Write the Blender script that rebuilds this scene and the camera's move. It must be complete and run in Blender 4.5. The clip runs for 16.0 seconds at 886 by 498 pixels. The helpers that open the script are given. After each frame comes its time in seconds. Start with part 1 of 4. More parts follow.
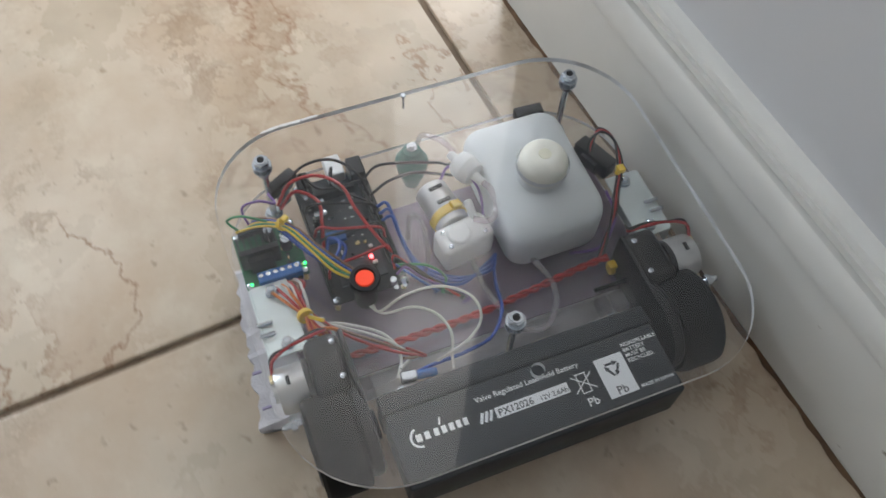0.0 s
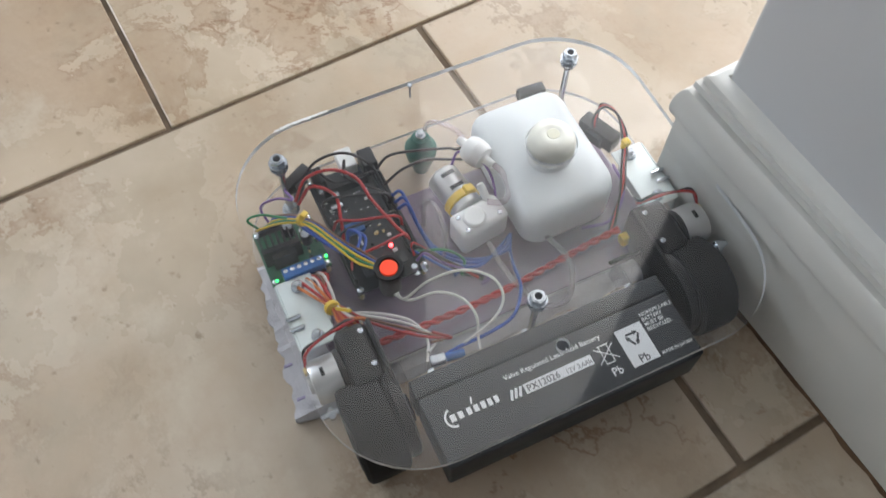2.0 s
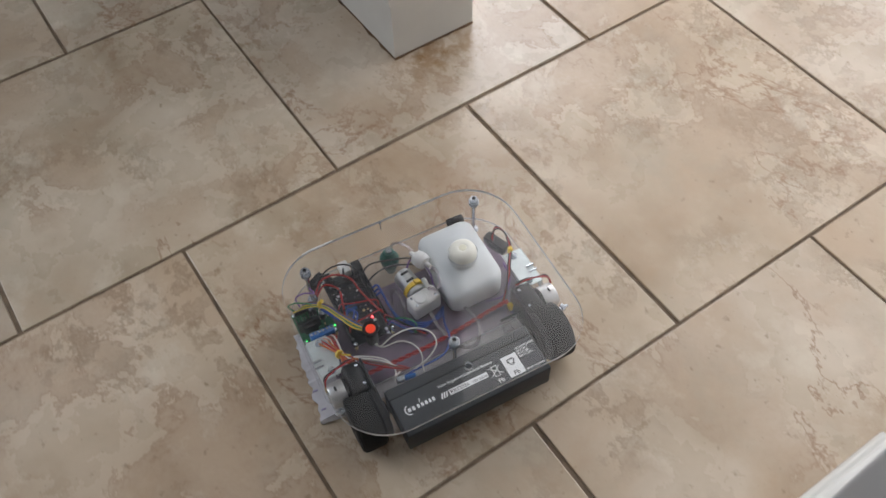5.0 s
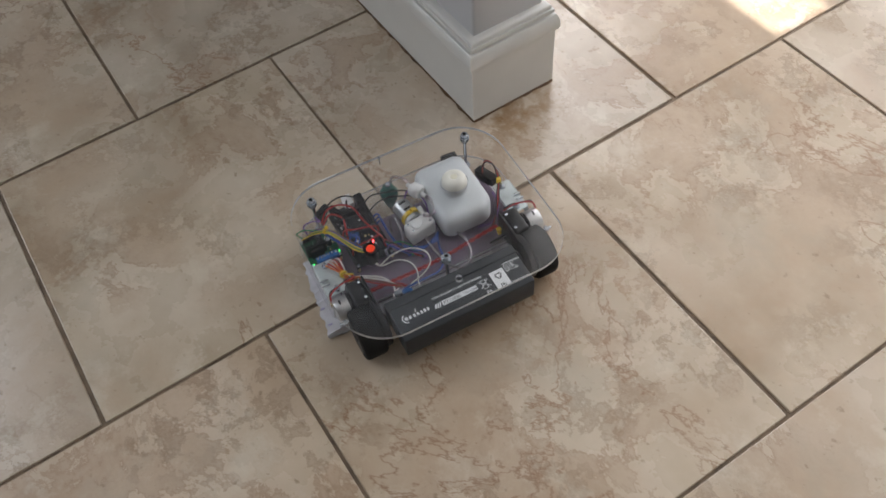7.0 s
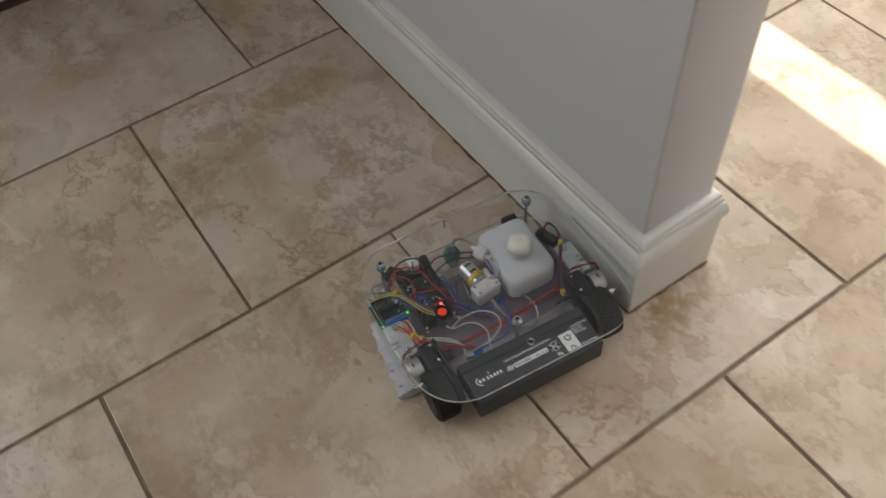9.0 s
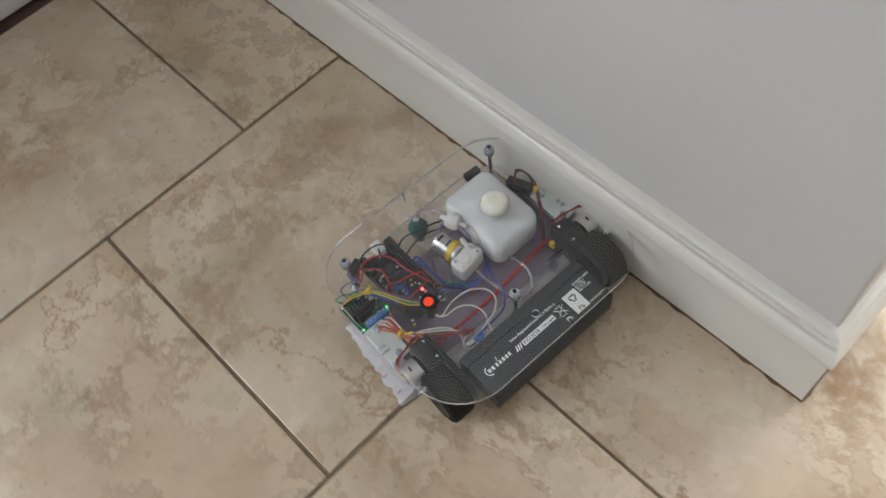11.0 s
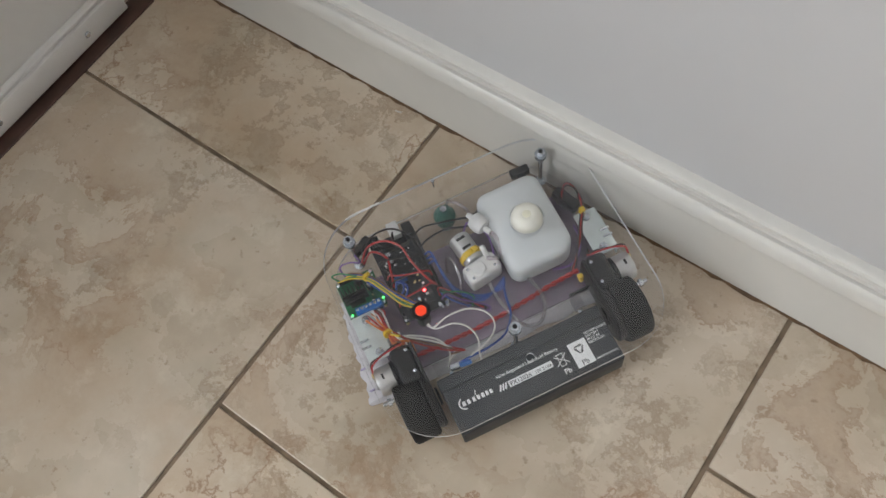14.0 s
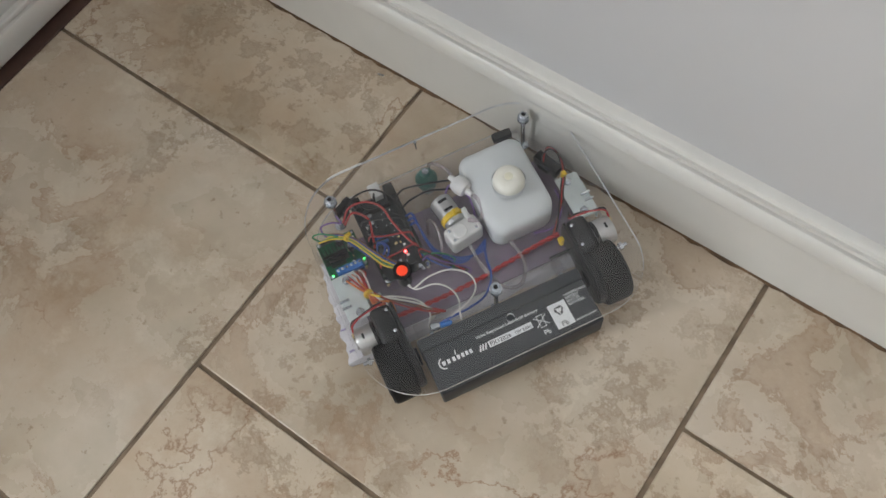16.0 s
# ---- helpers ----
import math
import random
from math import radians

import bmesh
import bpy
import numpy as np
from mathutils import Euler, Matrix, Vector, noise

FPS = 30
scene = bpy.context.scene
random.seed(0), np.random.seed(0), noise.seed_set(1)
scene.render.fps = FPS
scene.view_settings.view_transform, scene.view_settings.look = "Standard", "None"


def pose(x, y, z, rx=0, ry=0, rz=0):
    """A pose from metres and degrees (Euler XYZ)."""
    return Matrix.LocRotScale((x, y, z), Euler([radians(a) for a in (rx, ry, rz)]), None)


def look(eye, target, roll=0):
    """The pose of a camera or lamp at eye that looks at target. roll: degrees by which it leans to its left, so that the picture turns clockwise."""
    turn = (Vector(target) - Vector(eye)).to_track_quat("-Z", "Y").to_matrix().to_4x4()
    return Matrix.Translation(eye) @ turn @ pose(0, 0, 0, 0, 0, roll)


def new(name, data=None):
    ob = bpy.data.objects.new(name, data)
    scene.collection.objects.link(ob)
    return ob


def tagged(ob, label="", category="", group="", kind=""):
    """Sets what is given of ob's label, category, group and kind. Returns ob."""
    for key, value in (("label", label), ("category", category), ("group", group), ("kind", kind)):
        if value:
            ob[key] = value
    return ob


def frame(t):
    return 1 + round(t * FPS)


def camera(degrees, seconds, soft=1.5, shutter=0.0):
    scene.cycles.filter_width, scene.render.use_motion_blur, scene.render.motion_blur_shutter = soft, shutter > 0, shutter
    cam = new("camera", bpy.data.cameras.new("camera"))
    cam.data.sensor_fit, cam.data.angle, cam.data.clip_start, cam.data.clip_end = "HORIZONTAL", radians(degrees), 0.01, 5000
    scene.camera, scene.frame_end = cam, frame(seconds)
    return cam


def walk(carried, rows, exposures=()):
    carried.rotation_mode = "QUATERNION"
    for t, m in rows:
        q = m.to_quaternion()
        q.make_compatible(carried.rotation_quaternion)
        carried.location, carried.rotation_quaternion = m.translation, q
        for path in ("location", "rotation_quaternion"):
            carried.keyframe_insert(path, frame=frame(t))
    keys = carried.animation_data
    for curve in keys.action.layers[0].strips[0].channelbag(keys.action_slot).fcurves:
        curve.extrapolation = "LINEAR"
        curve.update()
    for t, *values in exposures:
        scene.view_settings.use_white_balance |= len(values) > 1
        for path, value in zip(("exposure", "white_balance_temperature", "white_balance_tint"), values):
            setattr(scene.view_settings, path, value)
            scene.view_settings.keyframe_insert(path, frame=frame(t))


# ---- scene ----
# ---------------------------------------------------------------- camera
# seconds, place, heading, tilt from straight down, roll
CAMERA_ROWS = [
    (0, -0.257, -1.6617, 0.5464, -29.08, 30.49, 3.64),
    (0.5, -0.2508, -1.585, 0.5539, -26.63, 29.5, 0.4),
    (1, -0.2516, -1.5237, 0.5636, -28.45, 28.1, 0.67),
    (1.5, -0.2463, -1.4457, 0.5728, -29.79, 28.8, 0.63),
    (2, -0.2524, -1.3925, 0.5648, -30.52, 28.48, 0.83),
    (2.5, -0.2584, -1.3477, 0.5764, -30.4, 28.63, -0.08),
    (3, -0.2644, -1.3093, 0.6182, -32.35, 31.55, 2.03),
    (3.5, -0.2902, -1.2977, 0.6937, -31.83, 34.32, 1.86),
    (4, -0.3132, -1.3079, 0.8024, -30.98, 33.98, -0.44),
    (4.2, -0.3045, -1.2959, 0.8498, -31.19, 34.81, -1.29),
    (6.3, -0.2857, -1.0723, 0.9445, -31.12, 33.94, -4.29),
    (6.5, -0.2881, -1.0717, 0.9455, -30.21, 34.29, -5.12),
    (7, -0.2902, -1.0593, 0.9492, -28.67, 34.55, -5.85),
    (7.5, -0.3001, -1.0368, 0.9579, -26.54, 34.96, -7.18),
    (8, -0.2997, -1.0056, 0.9605, -24.78, 35.62, -7.27),
    (8.5, -0.308, -0.8789, 0.9792, -26.74, 36.58, -6.47),
    (9, -0.3328, -0.7173, 0.9963, -30.7, 36.88, -4.97),
    (9.2, -0.34, -0.6707, 0.9852, -30.95, 36.25, -4.96),
    (11.3, -0.2441, -0.2631, 0.9254, -36.31, 29.84, -12.47),
    (11.5, -0.2706, -0.2179, 0.9297, -39.23, 29.89, -10.66),
    (12, -0.2434, -0.1356, 0.9204, -37.64, 27.93, -10.47),
    (12.5, -0.2099, -0.0519, 0.8916, -32.87, 26.18, -12.08),
    (13, -0.2056, 0.0085, 0.8727, -36.1, 25.79, -9.49),
    (13.5, -0.2251, 0.063, 0.8795, -42.92, 25.03, -11.19),
    (14, -0.2157, 0.0549, 0.8824, -41.54, 24.82, -14.38),
    (14.5, -0.2143, 0.0355, 0.8888, -40.36, 25.11, -13.69),
    (15, -0.2266, 0.0202, 0.8909, -40.42, 25.54, -12.96),
    (15.5, -0.2227, 0.0234, 0.8823, -40.35, 24.58, -13.61),
    (16, -0.237, 0.0493, 0.8745, -44.94, 23.3, -10.55),
]
EXPOSURES = [(0.0, 2.00, 6130, 10), (1.0, 1.93, 6110, 10), (2.0, 1.74, 6090, 10), (3.0, 1.49, 6120, 11), (4.0, 1.20, 6170, 13), (6.5, 1.00, 6200, 13), (8.0, 1.03, 6310, 13),
             (9.0, 1.06, 6600, 12), (11.5, 1.97, 6500, 11), (13.0, 2.05, 6500, 11), (14.5, 2.09, 6500, 12), (16.0, 2.05, 6500, 11)]


def down(x, y, z, heading, tilt, roll):
    return pose(x, y, z, 0, 0, heading) @ pose(0, 0, 0, tilt) @ pose(0, 0, 0, 0, 0, roll)


cam = camera(55.31, 16.0, soft=1.5, shutter=0.5)
walk(cam, [(r[0], down(*r[1:])) for r in CAMERA_ROWS], EXPOSURES)

# ---------------------------------------------------------------- light
SUN_ELEVATION = 54
world = bpy.data.worlds.new("sky")
scene.world = world
world.use_nodes = True
wn = world.node_tree.nodes
sky = wn.new("ShaderNodeTexSky")
sky.sky_type, sky.sun_disc = "NISHITA", False
sky.sun_elevation, sky.sun_rotation = radians(SUN_ELEVATION), radians(2)
world.node_tree.links.new(sky.outputs[0], wn["Background"].inputs[0])
wn["Background"].inputs[1].default_value = 0.05


def lamp(name, kind, m, energy, colour, **more):
    data = bpy.data.lights.new(name, kind)
    data.energy, data.color = energy, colour
    if kind == "SUN":
        data.angle = radians(0.5)
    if kind == "AREA":
        data.shape, data.size, data.size_y = "RECTANGLE", more["w"], more["h"]
    ob = new(name, data)
    ob.matrix_world = m
    return ob


lamp("sun", "SUN", look((0.75, 4.0, 4.0), (0.75, 4.0 - 1 / math.tan(radians(SUN_ELEVATION)), 3.0)), 5.0, (1.0, 0.97, 0.93))
lamp("window_light_east", "AREA", look((3.18, -0.5, 1.35), (0.0, -0.5, 2.4)), 32, (1.0, 0.975, 0.935), w=2.3, h=1.5)
lamp("window_light_north", "AREA", look((1.40, 0.93, 1.15), (1.40, -1.0, 1.0)), 13, (0.98, 0.985, 1.0), w=0.9, h=1.7)
lamp("window_light_entrance", "AREA", look((-1.40, 0.93, 1.25), (-1.25, -1.0, 1.38)), 11.0, (0.91, 0.96, 1.0), w=0.7, h=1.6)


# ---------------------------------------------------------------- materials
def mat(name, base, rough=0.5, metal=0.0, vary=0.0, scale=20.0, bump=0.0, bump_scale=200.0, coat=0.0, emit=None, sss=0.0, spec=0.5):
    m = bpy.data.materials.new(name)
    m.use_nodes = True
    n, l = m.node_tree.nodes, m.node_tree.links
    b = n["Principled BSDF"]
    b.inputs["Base Color"].default_value = (*base, 1)
    b.inputs["Roughness"].default_value, b.inputs["Metallic"].default_value = rough, metal
    b.inputs["Coat Weight"].default_value = coat
    b.inputs["Specular IOR Level"].default_value = spec
    if sss:
        b.inputs["Subsurface Weight"].default_value, b.inputs["Subsurface Scale"].default_value = sss, 0.010
        b.inputs["Subsurface Radius"].default_value = (1.0, 1.0, 1.0)
    if emit:
        b.inputs["Emission Color"].default_value, b.inputs["Emission Strength"].default_value = (*emit[0], 1), emit[1]
    co = n.new("ShaderNodeTexCoord")
    if vary:
        a = n.new("ShaderNodeTexNoise")
        a.inputs["Scale"].default_value, a.inputs["Detail"].default_value = scale, 8
        l.new(co.outputs["Object"], a.inputs["Vector"])
        r = n.new("ShaderNodeValToRGB")
        r.color_ramp.elements[0].position, r.color_ramp.elements[1].position = 0.3, 0.7
        r.color_ramp.elements[0].color = (*[c * (1 - vary) for c in base], 1)
        r.color_ramp.elements[1].color = (*[min(1, c * (1 + vary * 0.6)) for c in base], 1)
        l.new(a.outputs["Fac"], r.inputs[0])
        l.new(r.outputs[0], b.inputs["Base Color"])
        mr = n.new("ShaderNodeMapRange")
        mr.inputs["To Min"].default_value, mr.inputs["To Max"].default_value = rough * 0.8, min(1, rough * 1.25)
        l.new(a.outputs["Fac"], mr.inputs["Value"])
        l.new(mr.outputs[0], b.inputs["Roughness"])
    if bump:
        a = n.new("ShaderNodeTexNoise")
        a.inputs["Scale"].default_value, a.inputs["Detail"].default_value = bump_scale, 4
        l.new(co.outputs["Object"], a.inputs["Vector"])
        k = n.new("ShaderNodeBump")
        k.inputs["Strength"].default_value, k.inputs["Distance"].default_value = bump, 0.001
        l.new(a.outputs["Fac"], k.inputs["Height"])
        l.new(k.outputs[0], b.inputs["Normal"])
    return m


def clear(name, tint, rough=0.02, gloss=0.075, haze=0.0):
    """Clear acrylic: light passes, gloss grows with the angle, and fine dust and scratches haze it a little."""
    m = bpy.data.materials.new(name)
    m.use_nodes = True
    n, l = m.node_tree.nodes, m.node_tree.links
    n.remove(n["Principled BSDF"])
    t = n.new("ShaderNodeBsdfTransparent")
    t.inputs[0].default_value = (*tint, 1)
    out = t.outputs[0]
    if haze:
        d, mh = n.new("ShaderNodeBsdfDiffuse"), n.new("ShaderNodeMixShader")
        d.inputs[0].default_value = (0.8, 0.8, 0.82, 1)
        a, co, r = n.new("ShaderNodeTexNoise"), n.new("ShaderNodeTexCoord"), n.new("ShaderNodeMapRange")
        a.inputs["Scale"].default_value, a.inputs["Detail"].default_value = 30, 6
        l.new(co.outputs["Object"], a.inputs["Vector"])
        r.inputs["From Min"].default_value, r.inputs["From Max"].default_value = 0.3, 0.75
        r.inputs["To Min"].default_value, r.inputs["To Max"].default_value = haze * 0.4, haze * 1.6
        l.new(a.outputs["Fac"], r.inputs[0])
        l.new(r.outputs[0], mh.inputs[0])
        l.new(out, mh.inputs[1])
        l.new(d.outputs[0], mh.inputs[2])
        out = mh.outputs[0]
    if gloss:
        g, lw, mix = n.new("ShaderNodeBsdfGlossy"), n.new("ShaderNodeLayerWeight"), n.new("ShaderNodeMixShader")
        g.inputs["Roughness"].default_value = rough
        p, k = n.new("ShaderNodeMath"), n.new("ShaderNodeMapRange")
        p.operation, p.inputs[1].default_value = "POWER", 5
        k.inputs["To Min"].default_value, k.inputs["To Max"].default_value = gloss, 0.9
        l.new(lw.outputs["Facing"], p.inputs[0])
        l.new(p.outputs[0], k.inputs[0])
        l.new(k.outputs[0], mix.inputs[0])
        l.new(out, mix.inputs[1])
        l.new(g.outputs[0], mix.inputs[2])
        out = mix.outputs[0]
    l.new(out, n["Material Output"].inputs[0])
    return m


def tile_material():
    """Travertine-look ceramic: cloudy beige, brown and grey blotches, thin rusty veins, different on each tile."""
    m = bpy.data.materials.new("travertine_tile")
    m.use_nodes = True
    n, l = m.node_tree.nodes, m.node_tree.links
    b = n["Principled BSDF"]
    co, info = n.new("ShaderNodeTexCoord"), n.new("ShaderNodeObjectInfo")
    mul = n.new("ShaderNodeMath")
    mul.operation = "MULTIPLY"
    mul.inputs[1].default_value = 61.0
    l.new(info.outputs["Random"], mul.inputs[0])
    comb, add = n.new("ShaderNodeCombineXYZ"), n.new("ShaderNodeVectorMath")
    l.new(mul.outputs[0], comb.inputs[0])
    l.new(mul.outputs[0], comb.inputs[2])
    stretch = n.new("ShaderNodeVectorMath")
    stretch.operation = "MULTIPLY"
    stretch.inputs[1].default_value = (1.0, 0.86, 1.0)
    l.new(co.outputs["Object"], stretch.inputs[0])
    l.new(stretch.outputs[0], add.inputs[0])
    l.new(comb.outputs[0], add.inputs[1])

    def noi(scale, detail, rough, dist=0.0):
        a = n.new("ShaderNodeTexNoise")
        a.inputs["Scale"].default_value, a.inputs["Detail"].default_value = scale, detail
        a.inputs["Roughness"].default_value, a.inputs["Distortion"].default_value = rough, dist
        l.new(add.outputs[0], a.inputs["Vector"])
        return a.outputs["Fac"]

    def ramp(src, stops):
        r = n.new("ShaderNodeValToRGB")
        e = r.color_ramp.elements
        while len(e) < len(stops):
            e.new(0.5)
        for k, (p, c) in zip(e, stops):
            k.position, k.color = p, (*c, 1)
        l.new(src, r.inputs[0])
        return r.outputs[0]

    def mixc(fac, a, c, mode="MIX"):
        x = n.new("ShaderNodeMix")
        x.data_type, x.blend_type = "RGBA", mode
        if isinstance(fac, float):
            x.inputs[0].default_value = fac
        else:
            l.new(fac, x.inputs[0])
        for s, v in ((x.inputs[6], a), (x.inputs[7], c)):
            if isinstance(v, tuple):
                s.default_value = (*v, 1)
            else:
                l.new(v, s)
        return x.outputs[2]

    def shift(k):
        """Another number between 0 and 1 for each tile."""
        a, f = n.new("ShaderNodeMath"), n.new("ShaderNodeMath")
        a.operation, f.operation = "MULTIPLY", "FRACT"
        a.inputs[1].default_value = k
        l.new(info.outputs["Random"], a.inputs[0])
        l.new(a.outputs[0], f.inputs[0])
        return f.outputs[0]

    def gray(*stops):
        return [(p, (v, v, v)) for p, v in stops]

    ground = ramp(shift(7.3), [(0.0, (0.50, 0.417, 0.310)), (0.3, (0.550, 0.445, 0.328)), (0.6, (0.525, 0.448, 0.355)), (1.0, (0.560, 0.468, 0.352))])
    cloud = ramp(noi(5.5, 7, 0.55), [(0.30, (0.74, 0.70, 0.64)), (0.48, (0.94, 0.93, 0.91)), (0.66, (1.10, 1.12, 1.15))])
    c1 = mixc(1.0, ground, cloud, "MULTIPLY")
    tan = ramp(noi(9.0, 8, 0.62, 0.15), gray((0.48, 0), (0.68, 0.44)))
    c1 = mixc(tan, c1, (0.42, 0.285, 0.175))
    # patches with one hard rusty rim that fades inwards
    place = ramp(noi(4.2, 4, 0.5), gray((0.44, 0), (0.58, 1)))
    rim = ramp(noi(9.0, 10, 0.68, 0.25), gray((0.494, 0), (0.504, 0.58), (0.525, 0.30), (0.60, 0.14), (0.68, 0)))
    c2 = mixc(mixc(1.0, rim, place, "MULTIPLY"), c1, (0.285, 0.165, 0.090))
    place = ramp(noi(6.0, 4, 0.5), gray((0.50, 0), (0.60, 1)))
    crumb = ramp(noi(24, 10, 0.72, 0.1), gray((0.50, 0), (0.53, 0.54), (0.58, 0.22), (0.66, 0.42)))
    c2 = mixc(mixc(1.0, crumb, place, "MULTIPLY"), c2, (0.25, 0.170, 0.105))
    # grey-green and pale clouds, thin cracks
    cool = ramp(noi(7.0, 6, 0.6), gray((0.56, 0), (0.70, 0.28)))
    c2 = mixc(cool, c2, (0.36, 0.335, 0.265))
    pale = ramp(noi(10, 9, 0.68), gray((0.55, 0), (0.68, 0.5)))
    c2 = mixc(pale, c2, (0.66, 0.60, 0.485))
    vein = ramp(noi(3.4, 8, 0.62, 0.3), gray((0.494, 0), (0.5, 0.75), (0.506, 0)))
    vreg = ramp(noi(3.1, 3, 0.5), gray((0.52, 0), (0.58, 1)))
    c3 = mixc(mixc(1.0, vein, vreg, "MULTIPLY"), c2, (0.24, 0.12, 0.06))
    pits = ramp(noi(85, 4, 0.6), gray((0.64, 0), (0.73, 0.55)))
    c4 = mixc(pits, c3, (0.22, 0.145, 0.085))
    # rusty water stain at the foot of the wall's end
    geo, off, mul2, ln, fall, st = (n.new(k) for k in ("ShaderNodeNewGeometry", "ShaderNodeVectorMath", "ShaderNodeVectorMath", "ShaderNodeVectorMath", "ShaderNodeMapRange", "ShaderNodeMath"))
    off.operation, mul2.operation, ln.operation, st.operation = "SUBTRACT", "MULTIPLY", "LENGTH", "MULTIPLY"
    off.inputs[1].default_value, mul2.inputs[1].default_value = (0.255, -0.335, 0.0), (1 / 0.12, 1 / 0.085, 0.0)
    l.new(geo.outputs["Position"], off.inputs[0])
    l.new(off.outputs[0], mul2.inputs[0])
    l.new(mul2.outputs[0], ln.inputs[0])
    l.new(ln.outputs["Value"], fall.inputs[0])
    fall.inputs["From Min"].default_value, fall.inputs["From Max"].default_value = 1.0, 0.25
    l.new(fall.outputs[0], st.inputs[0])
    l.new(ramp(noi(30, 8, 0.65, 0.5), gray((0.40, 0.05), (0.60, 0.8))), st.inputs[1])
    c4 = mixc(st.outputs[0], c4, (0.27, 0.15, 0.055))
    l.new(c4, b.inputs["Base Color"])
    rr = n.new("ShaderNodeMapRange")
    rr.inputs["To Min"].default_value, rr.inputs["To Max"].default_value = 0.17, 0.40
    l.new(noi(9, 6, 0.6), rr.inputs[0])
    l.new(rr.outputs[0], b.inputs["Roughness"])
    k = n.new("ShaderNodeBump")
    k.inputs["Strength"].default_value, k.inputs["Distance"].default_value = 0.25, 0.0015
    l.new(noi(22, 6, 0.6), k.inputs["Height"])
    l.new(k.outputs[0], b.inputs["Normal"])
    return m


TILE = tile_material()
GROUT = mat("brown_grout", (0.215, 0.160, 0.110), 0.9, vary=0.4, scale=40, bump=0.5, bump_scale=400)
WALL = mat("grey_white_paint", (0.55, 0.553, 0.558), 0.55, vary=0.03, scale=3, bump=0.12, bump_scale=140)
CEIL = mat("white_ceiling_paint", (0.87, 0.87, 0.855), 0.8, vary=0.03, scale=4, bump=0.2, bump_scale=90)
TRIM = mat("white_gloss_paint", (0.655, 0.645, 0.605), 0.32, vary=0.05, scale=12, bump=0.08, bump_scale=60)


def specks(m, scale, start, colour):
    """Small dark scuffs over a paint."""
    n, l = m.node_tree.nodes, m.node_tree.links
    b = n["Principled BSDF"]
    under = b.inputs["Base Color"].links[0].from_socket
    a, co, r, x = n.new("ShaderNodeTexNoise"), n.new("ShaderNodeTexCoord"), n.new("ShaderNodeMapRange"), n.new("ShaderNodeMix")
    a.inputs["Scale"].default_value, a.inputs["Detail"].default_value = scale, 5
    r.inputs["From Min"].default_value, r.inputs["From Max"].default_value = start, start + 0.05
    x.data_type = "RGBA"
    x.inputs[7].default_value = (*colour, 1)
    l.new(co.outputs["Object"], a.inputs["Vector"])
    l.new(a.outputs["Fac"], r.inputs[0])
    l.new(r.outputs[0], x.inputs[0])
    l.new(under, x.inputs[6])
    l.new(x.outputs[2], b.inputs["Base Color"])


specks(TRIM, 110, 0.745, (0.22, 0.17, 0.12))
DIRT = mat("dark_floor_seam", (0.13, 0.075, 0.038), 0.9, vary=0.5, scale=50)
DOORW = mat("white_door_paint", (0.72, 0.70, 0.67), 0.4, vary=0.04, scale=15)
BLIND = mat("white_blind_fabric", (0.80, 0.79, 0.76), 0.9, vary=0.05, scale=60, bump=0.3, bump_scale=700)
SILL = mat("dark_brown_threshold", (0.07, 0.035, 0.025), 0.5, vary=0.4, scale=30)
ACRYL = clear("clear_acrylic", (0.985, 0.988, 0.99), 0.02, 0.082, haze=0.006)
ACRYL_UNDER = clear("clear_acrylic_underside", (0.995, 0.995, 0.995), gloss=0)
ACRYL_BASE = clear("clear_acrylic_base", (0.95, 0.945, 0.96), 0.06, haze=0.04)
EDGE = mat("polished_acrylic_edge", (0.78, 0.80, 0.82), 0.15, vary=0.25, scale=60)
BATT = mat("dark_grey_battery_plastic", (0.036, 0.040, 0.045), 0.5, vary=0.10, scale=40, spec=0.35)
INK = mat("white_print", (0.84, 0.85, 0.86), 0.6)
DINK = mat("dark_print", (0.05, 0.055, 0.06), 0.6)
BLACK = mat("black_plastic", (0.010, 0.010, 0.011), 0.42, vary=0.3, scale=60, spec=0.4)
RUBBER = mat("black_rubber", (0.009, 0.009, 0.009), 0.7, vary=0.3, scale=80, spec=0.3)
STEEL = mat("zinc_plated_steel", (0.58, 0.62, 0.67), 0.24, 1.0, vary=0.15, scale=80, bump=0.1, bump_scale=300)
GALV = mat("galvanised_sheet", (0.68, 0.74, 0.74), 0.42, 0.6, vary=0.12, scale=45, bump=0.1, bump_scale=250)
CAN = mat("nickel_motor_can", (0.60, 0.60, 0.60), 0.36, 0.85, vary=0.12, scale=60)
CANW = mat("bright_tin_shell", (0.72, 0.73, 0.73), 0.45, 0.35, vary=0.1, scale=80)
HDPE = mat("milky_plastic", (0.71, 0.74, 0.75), 0.42, vary=0.04, scale=25, sss=0.8, bump=0.06, bump_scale=120)
CAPM = mat("ivory_plastic", (0.78, 0.77, 0.69), 0.42, vary=0.05, scale=90, sss=0.2)
LIQ = mat("yellowed_plastic", (0.74, 0.72, 0.58), 0.5, vary=0.15, scale=90)
WHITE = mat("white_plastic", (0.74, 0.74, 0.73), 0.4, vary=0.06, scale=90)
TUBE = clear("cloudy_silicone", (0.90, 0.84, 0.86), 0.15, 0.06, haze=0.22)
PURPLE = mat("purple_mop_backing", (0.24, 0.165, 0.25), 0.6, vary=0.35, scale=28, bump=0.3, bump_scale=150)
CLOTH = mat("white_cloth", (0.60, 0.585, 0.61), 0.9, vary=0.12, scale=70, bump=0.8, bump_scale=600)
